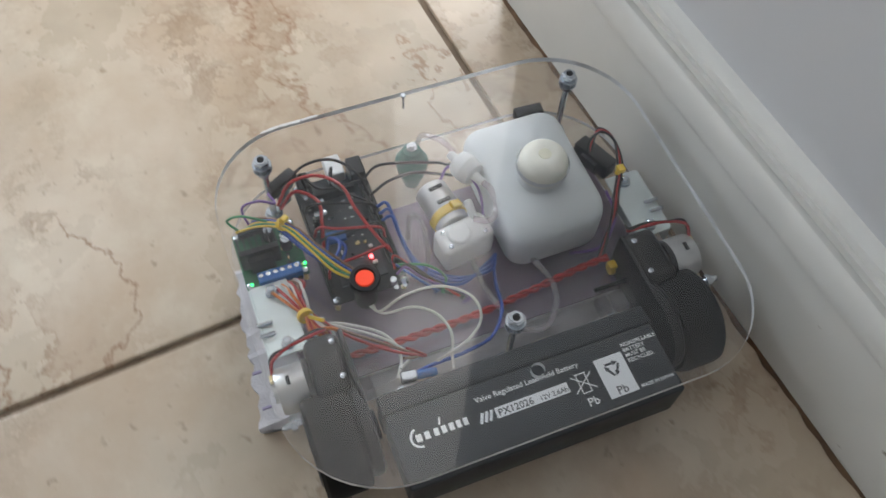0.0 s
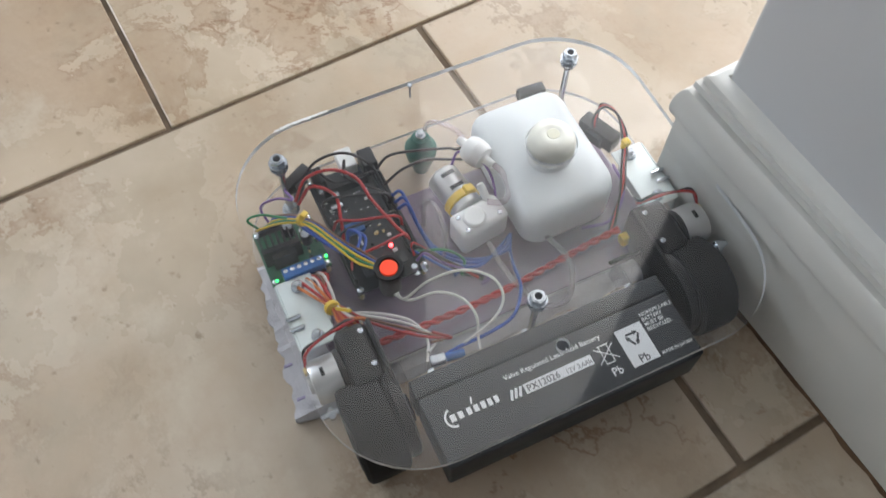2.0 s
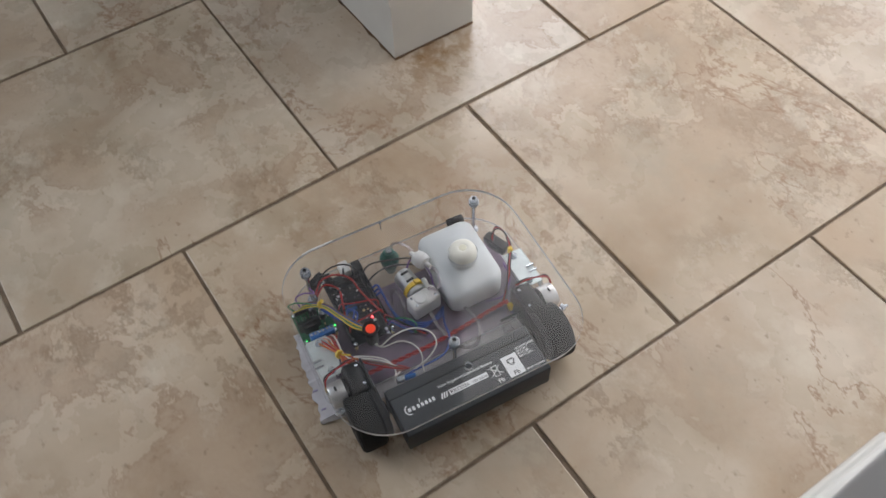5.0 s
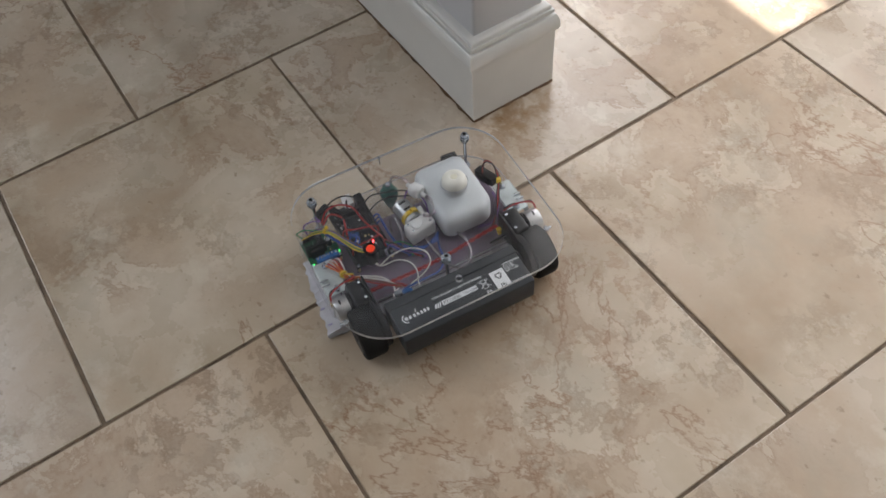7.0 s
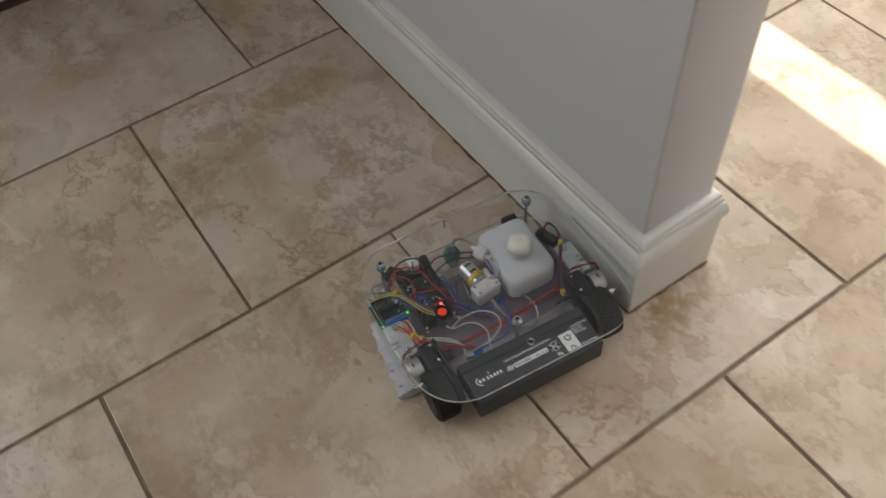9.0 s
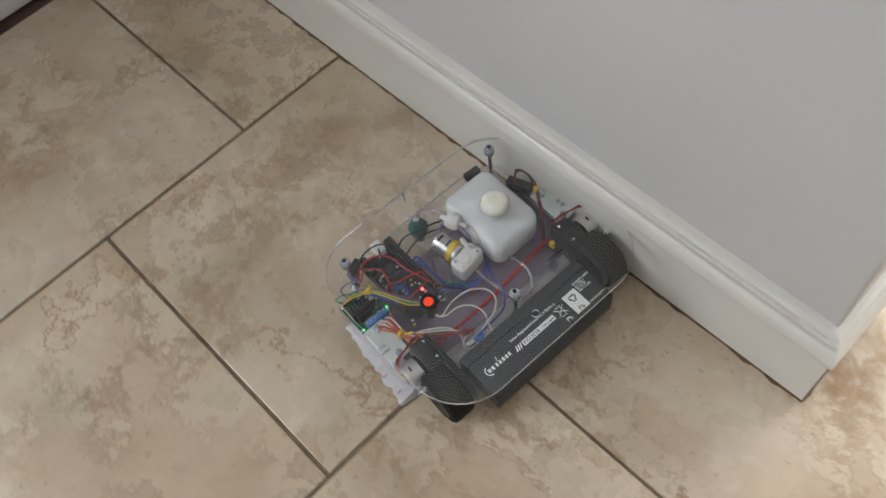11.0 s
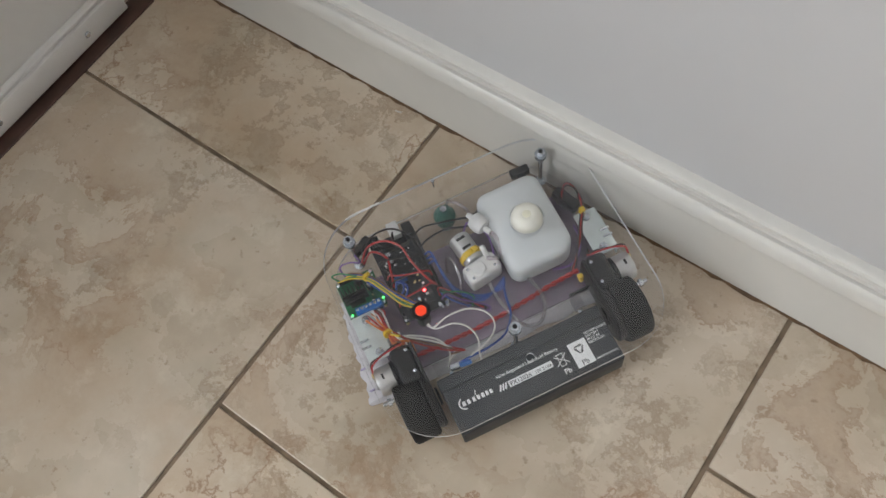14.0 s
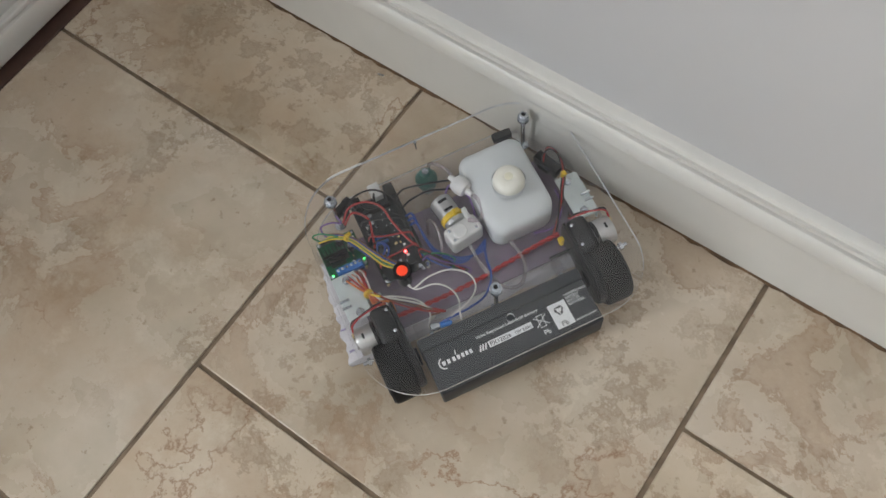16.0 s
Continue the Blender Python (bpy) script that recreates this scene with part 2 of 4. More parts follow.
STRIPE = mat("purple_cloth_stripe", (0.45, 0.40, 0.58), 0.9, vary=0.2, scale=200)
PCB_K = mat("black_circuit_board", (0.016, 0.02, 0.024), 0.4, vary=0.3, scale=120)
PCB_G = mat("green_circuit_board", (0.02, 0.13, 0.06), 0.4, vary=0.35, scale=120)
PCB_B = mat("blue_circuit_board", (0.02, 0.09, 0.28), 0.4, vary=0.3, scale=120)
BLUE = mat("blue_plastic", (0.02, 0.13, 0.42), 0.4, vary=0.1, scale=90)
GREEN = mat("dark_green_rubber", (0.03, 0.13, 0.10), 0.5, vary=0.2, scale=80)
REDBTN = mat("lit_red_button", (0.75, 0.06, 0.02), 0.35, emit=((1.0, 0.06, 0.015), 0.09))
LED_R = mat("red_led", (0.9, 0.05, 0.03), 0.3, emit=((1.0, 0.03, 0.03), 6))
LED_G = mat("green_led", (0.1, 0.8, 0.2), 0.3, emit=((0.05, 1.0, 0.15), 1.1))
GOLD = mat("brass_pin", (0.75, 0.6, 0.3), 0.3, 0.9)
W_RED = mat("red_wire", (0.42, 0.018, 0.018), 0.4, vary=0.15, scale=100)
W_BLK = mat("black_wire", (0.02, 0.018, 0.018), 0.45, vary=0.2, scale=100)
W_BLU = mat("blue_wire", (0.03, 0.08, 0.36), 0.4, vary=0.15, scale=100)
W_YEL = mat("yellow_wire", (0.74, 0.50, 0.025), 0.42, vary=0.1, scale=100)
W_GRN = mat("green_wire", (0.03, 0.22, 0.09), 0.42, vary=0.1, scale=100)
W_WHT = mat("white_wire", (0.68, 0.66, 0.63), 0.42, vary=0.08, scale=100)
W_ORG = mat("orange_wire", (0.60, 0.17, 0.03), 0.42, vary=0.1, scale=100)
W_PUR = mat("purple_wire", (0.17, 0.08, 0.30), 0.42, vary=0.1, scale=100)
W_BRN = mat("brown_wire", (0.20, 0.09, 0.05), 0.42, vary=0.1, scale=100)


# ---------------------------------------------------------------- mesh helpers
def finish(name, bm, material, parent=None, label="", smooth=False):
    me = bpy.data.meshes.new(name)
    if smooth:
        for f in bm.faces:
            f.smooth = True
    bm.to_mesh(me)
    bm.free()
    for m in material if isinstance(material, (list, tuple)) else [material]:
        me.materials.append(m)
    if smooth:
        me.set_sharp_from_angle(angle=radians(30))
    ob = new(name, me)
    ob.parent = parent
    if label:
        ob["label"] = label
    return ob


def part(name, bm, material, parent, label="", smooth=True):
    return finish(name, bm, material, parent, label, smooth)


def box(x0, x1, y0, y1, z0, z1, bevel=0.0, seg=1, bm=None, m=None):
    bm = bm or bmesh.new()
    v = bmesh.ops.create_cube(bm, size=1, matrix=Matrix.LocRotScale(((x0 + x1) / 2, (y0 + y1) / 2, (z0 + z1) / 2), None, (x1 - x0, y1 - y0, z1 - z0)))["verts"]
    if bevel:
        e = list({e for w in v for e in w.link_edges})
        r = bmesh.ops.bevel(bm, geom=e, offset=bevel, segments=seg, affect="EDGES", profile=0.5)
        v = list({w for f in r["faces"] for w in f.verts} | {w for w in v if w.is_valid})
    if m is not None:
        bmesh.ops.transform(bm, matrix=m, verts=[w for w in v if w.is_valid])
    return bm


def lathe(profile, m=None, n=24, bm=None):
    """Turned body: (radius, z) from bottom to top, closed at both ends."""
    bm = bm or bmesh.new()
    rings = []
    for r, z in profile:
        ring = []
        for i in range(n):
            a = 2 * math.pi * i / n
            p = Vector((r * math.cos(a), r * math.sin(a), z))
            ring.append(bm.verts.new(m @ p if m else p))
        rings.append(ring)
    for a, b in zip(rings, rings[1:]):
        for i in range(n):
            bm.faces.new((a[i], a[(i + 1) % n], b[(i + 1) % n], b[i]))
    bm.faces.new(rings[0][::-1])
    bm.faces.new(rings[-1])
    return bm


def glide(pts, per=8):
    """A smooth curve through the points."""
    p = [Vector(q) for q in pts]
    p = [2 * p[0] - p[1]] + p + [2 * p[-1] - p[-2]]
    out = []
    for i in range(1, len(p) - 2):
        for k in range(per):
            t = k / per
            out.append(0.5 * (2 * p[i] + (p[i + 1] - p[i - 1]) * t + (2 * p[i - 1] - 5 * p[i] + 4 * p[i + 1] - p[i + 2]) * t * t
                              + (3 * p[i] - p[i - 1] - 3 * p[i + 1] + p[i + 2]) * t ** 3))
    return out + [p[-2]]


def tube(pts, r, n=7, per=8, bm=None):
    bm = bm or bmesh.new()
    line = glide(pts, per)
    up, rings = Vector((0.13, 0.21, 1)), []
    for i, c in enumerate(line):
        d = (line[min(i + 1, len(line) - 1)] - line[max(i - 1, 0)]).normalized()
        s = d.cross(up)
        s = s.normalized() if s.length > 1e-4 else Vector((1, 0, 0))
        up = s.cross(d)
        rings.append([bm.verts.new(c + r * (math.cos(2 * math.pi * k / n) * s + math.sin(2 * math.pi * k / n) * up)) for k in range(n)])
    for a, b in zip(rings, rings[1:]):
        for k in range(n):
            bm.faces.new((a[k], a[(k + 1) % n], b[(k + 1) % n], b[k]))
    bm.faces.new(rings[0][::-1])
    bm.faces.new(rings[-1])
    bmesh.ops.recalc_face_normals(bm, faces=bm.faces)
    return bm


def slab(outline, z0, z1, holes=(), edge_index=1):
    """A plate with an outline and round holes; its edges take the second material."""
    bm = bmesh.new()
    loops = [list(outline)]
    for x, y, r in holes:
        loops.append([(x + r * math.cos(2 * math.pi * i / 20), y + r * math.sin(2 * math.pi * i / 20)) for i in range(20)])
    edges = []
    for lp in loops:
        v = [bm.verts.new((x, y, z1)) for x, y in lp]
        edges += [bm.edges.new((v[i], v[(i + 1) % len(v)])) for i in range(len(v))]
    top = [g for g in bmesh.ops.triangle_fill(bm, use_beauty=True, edges=edges)["geom"] if isinstance(g, bmesh.types.BMFace)]
    # faces inside holes are dropped
    for f in top[:]:
        c = f.calc_center_median()
        if any((c.x - x) ** 2 + (c.y - y) ** 2 < (r * 0.97) ** 2 for x, y, r in holes):
            bm.faces.remove(f)
            top.remove(f)
    rim = [e for e in bm.edges if len(e.link_faces) == 1]
    low = bmesh.ops.duplicate(bm, geom=list(bm.verts) + list(bm.edges) + top)
    moved = [g for g in low["geom"] if isinstance(g, bmesh.types.BMVert)]
    for v in moved:
        v.co.z = z0
    for g in low["geom"]:
        if isinstance(g, bmesh.types.BMFace):
            g.material_index = 2
    pair = low["vert_map"]
    for e in rim:
        a, b = e.verts
        f = bm.faces.new((a, b, pair[b], pair[a]))
        f.material_index = edge_index
    bmesh.ops.recalc_face_normals(bm, faces=bm.faces)
    return bm


def rounded(x0, x1, y0, y1, radii, n=10):
    """Outline of a rectangle with four corner radii: front left, front right, rear right, rear left."""
    out = []
    a, b, c, d = radii
    for cx, cy, r, s in ((x0 + a, y1 - a, a, 180), (x1 - b, y1 - b, b, 90), (x1 - c, y0 + c, c, 0), (x0 + d, y0 + d, d, -90)):
        for i in range(n + 1):
            t = radians(s - 90 * i / n)
            out.append((cx + r * math.cos(t), cy + r * math.sin(t)))
    return out


def text(words, size, m, material, parent, name="print", align="LEFT"):
    cu = bpy.data.curves.new(name, "FONT")
    cu.body, cu.size, cu.align_x, cu.extrude = words, size, align, 0.00004
    cu.offset = size * 0.012
    cu.resolution_u = 2
    tmp = new(name, cu)
    bpy.context.view_layer.update()
    me = bpy.data.meshes.new_from_object(tmp.evaluated_get(bpy.context.evaluated_depsgraph_get()))
    bpy.data.objects.remove(tmp)
    me.materials.clear()
    me.materials.append(material)
    ob = new(name, me)
    ob.parent, ob.matrix_local = parent, m
    return ob


# ---------------------------------------------------------------- room
P = 0.4605            # tile pitch
X_WEST, X_EAST, Y_SOUTH, Y_NORTH, CEILING = -2.62, 3.24, -3.3, 0.975, 2.45
BW, BT = 0.15, 0.015  # skirting height and thickness
A_FACE, A_END, A_BACK = 0.080, -1.180, 0.215   # first wall: face, end, back
B_FACE, B_END, B_BACK = 0.205, -0.304, 0.323   # second wall

bm = box(X_WEST, X_EAST, Y_SOUTH, Y_NORTH, -0.06, -0.003)
floor = tagged(finish("floor", bm, GROUT), "beige travertine-look tiles with brown grout, laid in running bond", "floor", kind="structure")


def wall_block(name, x0, x1, y0, y1, label, z0=-0.06, z1=CEILING):
    return tagged(finish(name, box(x0, x1, y0, y1, z0, z1, 0.004, 3), WALL, smooth=True), label, "wall", kind="structure")


def wall_opening(name, axis, a0, a1, b0, b1, o0, o1, z0, z1, label):
    """A wall with one window opening; axis: the way along the wall; b0, b1: its two faces."""
    bm = bmesh.new()
    for s0, s1, t0, t1 in ((a0, o0, -0.06, CEILING), (o1, a1, -0.06, CEILING), (o0, o1, -0.06, z0), (o0, o1, z1, CEILING)):
        if s1 - s0 > 1e-6:
            box(*((s0, s1, b0, b1) if axis == "x" else (b0, b1, s0, s1)), t0, t1, bm=bm)
    return tagged(finish(name, bm, WALL), label, "wall", kind="structure")


wall_block("wall_a", A_FACE, A_BACK, Y_SOUTH, A_END, "pale grey painted wall beside a wide opening")
wall_block("wall_b", B_FACE, B_BACK, B_END, Y_NORTH, "pale grey painted wall ending at an opening")
wall_block("wall_south", X_WEST, X_EAST, Y_SOUTH - 0.12, Y_SOUTH, "pale grey painted plain wall")
wall_opening("wall_east", "y", Y_SOUTH, Y_NORTH + 0.12, X_EAST, X_EAST + 0.12, -1.7, 0.7, 0.55, 2.15, "pale grey painted wall with a wide window")
wall_block("wall_west", X_WEST - 0.12, X_WEST, Y_SOUTH, Y_NORTH + 0.12, "pale grey painted plain wall")
DOOR0, DOOR1 = -0.80, 0.115
LITE0, LITE1, LITE_TOP = 0.685, 0.80, 2.13
SIDE0, SIDE1 = -1.80, -1.00  # window beside the entrance door
PANE0, PANE1 = 0.92, 1.88   # shaded window beside the narrow light
bm = bmesh.new()
for x0, x1, z0, z1 in ((X_WEST, SIDE0, -0.06, CEILING), (SIDE1, DOOR0 - 0.03, -0.06, CEILING), (SIDE0, SIDE1, -0.06, 0.38), (SIDE0, SIDE1, 2.12, CEILING), (DOOR1 + 0.03, LITE0, -0.06, CEILING), (LITE1, PANE0, -0.06, CEILING), (PANE1, X_EAST, -0.06, CEILING),
                       (DOOR0 - 0.03, DOOR1 + 0.03, 2.06, CEILING), (LITE0, LITE1, LITE_TOP, CEILING), (LITE0, LITE1, -0.06, 0.12),
                       (PANE0, PANE1, -0.06, 0.22), (PANE0, PANE1, 2.08, CEILING)):
    box(x0, x1, Y_NORTH, Y_NORTH + 0.12, z0, z1, bm=bm)
tagged(finish("wall_north", bm, WALL), "pale grey painted outer wall with the entrance door", "wall", kind="structure")
tagged(finish("ceiling", box(X_WEST, X_EAST, Y_SOUTH, Y_NORTH, CEILING, CEILING + 0.1), CEIL), "white painted plain ceiling", "ceiling", kind="structure")


def skirting(name, path, label):
    """A moulded board along the foot of a wall; path: points on the wall faces, with the room on the right."""
    prof = [(BT, 0.0), (BT, 0.1030), (BT + 0.0002, 0.1042), (BT + 0.0036, 0.1050), (BT + 0.0046, 0.1075), (BT + 0.0050, 0.1120), (BT + 0.0047, 0.1180), (BT + 0.0036, 0.1240),
            (BT + 0.0018, 0.1285), (BT - 0.0002, 0.1305), (BT - 0.0046, 0.1312), (BT - 0.0048, 0.1335), (BT - 0.0020, 0.1342), (BT - 0.0022, 0.1395), (BT - 0.0052, 0.1400), (BT - 0.0056, 0.1425),
            (BT - 0.0046, 0.1432), (BT - 0.0060, 0.1460), (BT - 0.0105, 0.1485), (0.0, 0.1500)]
    pts = [Vector(p) for p in path]
    bm, rows = bmesh.new(), []
    for i, p in enumerate(pts):
        d = []
        if i > 0:
            d.append((p - pts[i - 1]).normalized())
        if i < len(pts) - 1:
            d.append((pts[i + 1] - p).normalized())
        nn = [Vector((v.y, -v.x)) for v in d]
        off = nn[0] if len(nn) == 1 else (nn[0] + nn[1]) / (1 + nn[0].dot(nn[1]))
        rows.append([bm.verts.new((p.x + off.x * t, p.y + off.y * t, z)) for t, z in prof])
    for a, b in zip(rows, rows[1:]):
        for k in range(len(prof) - 1):
            bm.faces.new((a[k], b[k], b[k + 1], a[k + 1]))
    bmesh.ops.recalc_face_normals(bm, faces=bm.faces)
    return tagged(finish(name, bm, TRIM, smooth=True), label, "skirting board", kind="structure")


skirting("baseboard_a", [(A_BACK, Y_SOUTH + 0.01), (A_BACK, A_END), (A_FACE, A_END), (A_FACE, Y_SOUTH + 0.01)], "white moulded skirting board, scuffed at the corner")
skirting("baseboard_b", [(B_FACE, Y_NORTH - 0.002), (B_FACE, B_END), (B_BACK, B_END), (B_BACK, Y_NORTH - 0.002)], "white moulded skirting board round the wall's end")


def seam(name, pts, w, label):
    """The dirty uneven line where skirting and tiles meet."""
    bm = bmesh.new()
    rnd = random.Random(5)
    line = []
    for (x0, y0), (x1, y1) in zip(pts, pts[1:]):
        k = max(2, int(math.hypot(x1 - x0, y1 - y0) / 0.012))
        line += [(x0 + (x1 - x0) * i / k, y0 + (y1 - y0) * i / k, x1 - x0, y1 - y0) for i in range(k + 1)]
    prev = None
    for x, y, dx, dy in line:
        q = math.hypot(dx, dy)
        t = w * (0.35 + 0.9 * rnd.random() ** 2)
        a, b = bm.verts.new((x, y, 0.0032)), bm.verts.new((x + dy / q * t, y - dx / q * t, 0.0004))
        if prev:
            bm.faces.new((prev[0], a, b, prev[1]))
        prev = (a, b)
    bmesh.ops.recalc_face_normals(bm, faces=bm.faces)
    return tagged(finish(name, bm, DIRT), label, "trim", kind="structure")


seam("trim_a", [(A_FACE - BT, A_END + BT), (A_FACE - BT, Y_SOUTH + 0.01)], 0.003, "dark dirt line between skirting and tiles")
seam("trim_b", [(B_FACE - BT, Y_NORTH - 0.05), (B_FACE - BT, B_END - BT), (B_BACK + BT, B_END - BT)], 0.0034, "dark dirt line between skirting and tiles")

# entrance door with its sweep, threshold and jambs
door = tagged(new("door_1"), "closed white painted entrance door with a screwed sweep strip", "door", kind="structure")
part("door_leaf", box(DOOR0, DOOR1, 0.950, 0.994, 0.012, 2.045, 0.002), DOORW, door)
sweep = part("sweep_strip", box(DOOR0, DOOR1, 0.934, 0.9495, 0.007, 0.044, 0.003, 2), DOORW, door, "white strip along the door's foot")
part("sweep_lip", box(DOOR0, DOOR1, 0.9375, 0.9495, 0.0445, 0.052, 0.0015), DOORW, sweep)
for x in (-0.66, -0.39, -0.118, 0.045):
    part("screw", lathe([(0.0045, 0), (0.0045, 0.0015), (0.003, 0.0028)], pose(x, 0.934, 0.026, 90), 12), STEEL, sweep)
part("threshold", box(DOOR0, DOOR1 + 0.03, 0.917, 0.9495, -0.002, 0.0030, 0.001), SILL, door, "dark brown threshold under the door")
for x0, x1 in ((DOOR0 - 0.029, DOOR0 - 0.002), (DOOR1 + 0.002, DOOR1 + 0.029)):
    part("jamb", box(x0, x1, 0.953, 1.07, 0.001, 2.058, 0.002), TRIM, door)
part("head_jamb", box(DOOR0, DOOR1, 0.953, 1.07, 2.047, 2.0585, 0.002), TRIM, door)
# unseen backing box, added to stop sun leaking through the jamb gaps
part("frame_back", box(DOOR0 - 0.029, DOOR1 + 0.029, 0.9955, 1.03, -0.002, 2.058), TRIM, door)
part("knob", lathe([(0.012, 0), (0.012, 0.03), (0.027, 0.04), (0.029, 0.055), (0.02, 0.066), (0.004, 0.068)], pose(DOOR0 + 0.07, 0.95, 0.95, 90)), STEEL, door)
part("casing", box(DOOR1 + 0.005, B_FACE - BT - 0.002, 0.9585, 0.9735, 0.001, 2.10, 0.003), TRIM, door)


def window(name, axis, o0, o1, z0, z1, face, label):
    w = tagged(new(name), label, "window", kind="structure")
    def bar(n, s0, s1, t0, t1):
        a = (s0, s1, face + 0.03, face + 0.08) if axis == "x" else (face + 0.03, face + 0.08, s0, s1)
        part(n, box(*a, t0, t1, 0.004), TRIM, w)
    for s0, s1, t0, t1 in ((o0, o0 + 0.05, z0, z1), (o1 - 0.05, o1, z0, z1), (o0 + 0.05, o1 - 0.05, z0, z0 + 0.05), (o0 + 0.05, o1 - 0.05, z1 - 0.05, z1)):
        bar("window_frame", s0, s1, t0, t1)
    return w


window("window_1", "y", -1.7, 0.7, 0.55, 2.15, X_EAST, "wide white-framed window")
beside = window("window_3", "x", SIDE0, SIDE1, 0.38, 2.12, Y_NORTH, "white-framed window beside the entrance, closed by an added blind")
# unseen sheet added to block the sky; window_light_entrance shines from in front of it
part("blind", box(SIDE0 + 0.051, SIDE1 - 0.051, Y_NORTH + 0.012, Y_NORTH + 0.014, 0.40, 2.11), BLIND, beside, "unseen white blind added to block outdoor light")
shaded = window("window_2", "x", PANE0, PANE1, 0.22, 2.08, Y_NORTH, "white-framed window behind an added white blind")
# unseen sheet that blocks the sun here; window_light_north stands in for daylight
part("blind", box(PANE0 + 0.051, PANE1 - 0.051, Y_NORTH + 0.012, Y_NORTH + 0.014, 0.24, 2.07), BLIND, shaded, "unseen white blind added to block outdoor light")


# ---------------------------------------------------------------- robot
robot = tagged(new("cleaning_robot"), "home-made floor-cleaning robot, clear acrylic deck over wires, bottle and battery", "robot")
DECK0, DECK1 = 0.0826, 0.0866
BASE0, BASE1 = 0.0235, 0.0265
CAP = (0.141, 0.044)
RODS = ((-0.037, 0.1055), (0.189, 0.1055), (0.076, -0.0584))
outline = rounded(-0.0745, 0.2265, -0.1285, 0.1335, (0.060, 0.066, 0.058, 0.066))
part("deck", slab(outline, DECK0, DECK1, [(*CAP, 0.0182), (0.0762, -0.0912, 0.0042)] + [(x, y, 0.0028) for x, y in RODS]),
     [ACRYL, EDGE, ACRYL_UNDER], robot, "clear acrylic top plate with rounded corners", smooth=False)
base = part("base_plate", slab(rounded(-0.0745, 0.2265, -0.036, 0.1335, (0.060, 0.066, 0.01, 0.01)), BASE0, BASE1), [ACRYL_BASE, EDGE, ACRYL_UNDER], robot, "clear acrylic base plate", smooth=False)
part("battery_tray", slab(rounded(-0.012, 0.162, -0.118, -0.0365, (0.002, 0.002, 0.006, 0.006)), BASE0, BASE1), [ACRYL_BASE, EDGE, ACRYL_UNDER], robot, smooth=False)
part("mop_backing", box(-0.052, 0.204, -0.033, 0.086, 0.0125, 0.0195, 0.003, 2), PURPLE, robot, "purple board under the clear base")


def cloth():
    bm = bmesh.new()
    nx, ny = 40, 30
    g = []
    for i in range(nx + 1):
        row = []
        for j in range(ny + 1):
            x, y = -0.076 + 0.287 * i / nx, -0.044 + 0.126 * j / ny
            if i == 0:
                x += 0.006 * noise.noise((0, y * 90, 3)) + 0.002 * noise.noise((0, y * 300, 5)) - 0.013 * (1 - j / ny)
            e = min(i, nx - i, j, ny - j)
            z = 0.0105 + 0.0030 * noise.noise((x * 70, y * 70, 0)) + (0.0035 * noise.noise((x * 160, y * 160, 4)) if x < -0.055 else 0.0) - (0.006 if e == 0 else 0.0012 if e == 1 else 0)
            row.append(bm.verts.new((x, y + (0.004 * noise.noise((x * 40, 7, 0)) if j in (0, ny) else 0), z)))
        g.append(row)
    for i in range(nx):
        for j in range(ny):
            f = bm.faces.new((g[i][j], g[i + 1][j], g[i + 1][j + 1], g[i][j + 1]))
    low = bmesh.ops.extrude_face_region(bm, geom=list(bm.faces))
    for v in low["geom"]:
        if isinstance(v, bmesh.types.BMVert):
            v.co.z = max(0.0012, v.co.z - 0.007)
    bmesh.ops.recalc_face_normals(bm, faces=bm.faces)
    return bm


mop = part("mop_cloth", cloth(), CLOTH, robot, "white cloth with purple stripes wrapped under the base")
for y in (-0.030, -0.004):
    part("stripe", box(-0.0840 + 0.0, -0.078, y, y + 0.0018, 0.0105, 0.0124, 0.0002), STRIPE, mop)


def hexnut(x, y, z, r=0.0046, h=0.004, turn=0.0):
    bm = lathe([(r * 0.92, 0), (r, h * 0.15), (r, h * 0.85), (r * 0.9, h)], pose(x, y, z, 0, 0, turn), 6)
    return bm


for x, y in RODS:
    rod = part("threaded_rod", lathe([(0.0024, BASE0 - 0.004), (0.0024, 0.0905), (0.0018, 0.0911)], pose(x, y, 0), 12), STEEL, robot, "zinc-plated threaded rod with nuts")
    for z, h, t in ((DECK1 + 0.0011, 0.0042, 20), (DECK0 - 0.0052, 0.004, 45), (BASE1 + 0.001, 0.004, 10)):
        part("nut", hexnut(x, y, z, 0.0054, h, t), STEEL, rod, smooth=False)
    part("nut_insert", lathe([(0.0040, DECK1 + 0.0053), (0.0038, DECK1 + 0.0060), (0.0027, DECK1 + 0.0060), (0.0025, DECK1 + 0.0050)], pose(x, y, 0), 16), STEEL, rod)
    part("nut_hole", lathe([(0.0024, DECK1 + 0.0053), (0.0022, DECK1 + 0.0056)], pose(x, y, 0), 12), BLACK, rod)
    for z in (DECK1, DECK0 - 0.0011, BASE1):
        part("washer", lathe([(0.0064, z), (0.0066, z + 0.0005), (0.0064, z + 0.001)], pose(x, y, 0), 18), STEEL, rod)

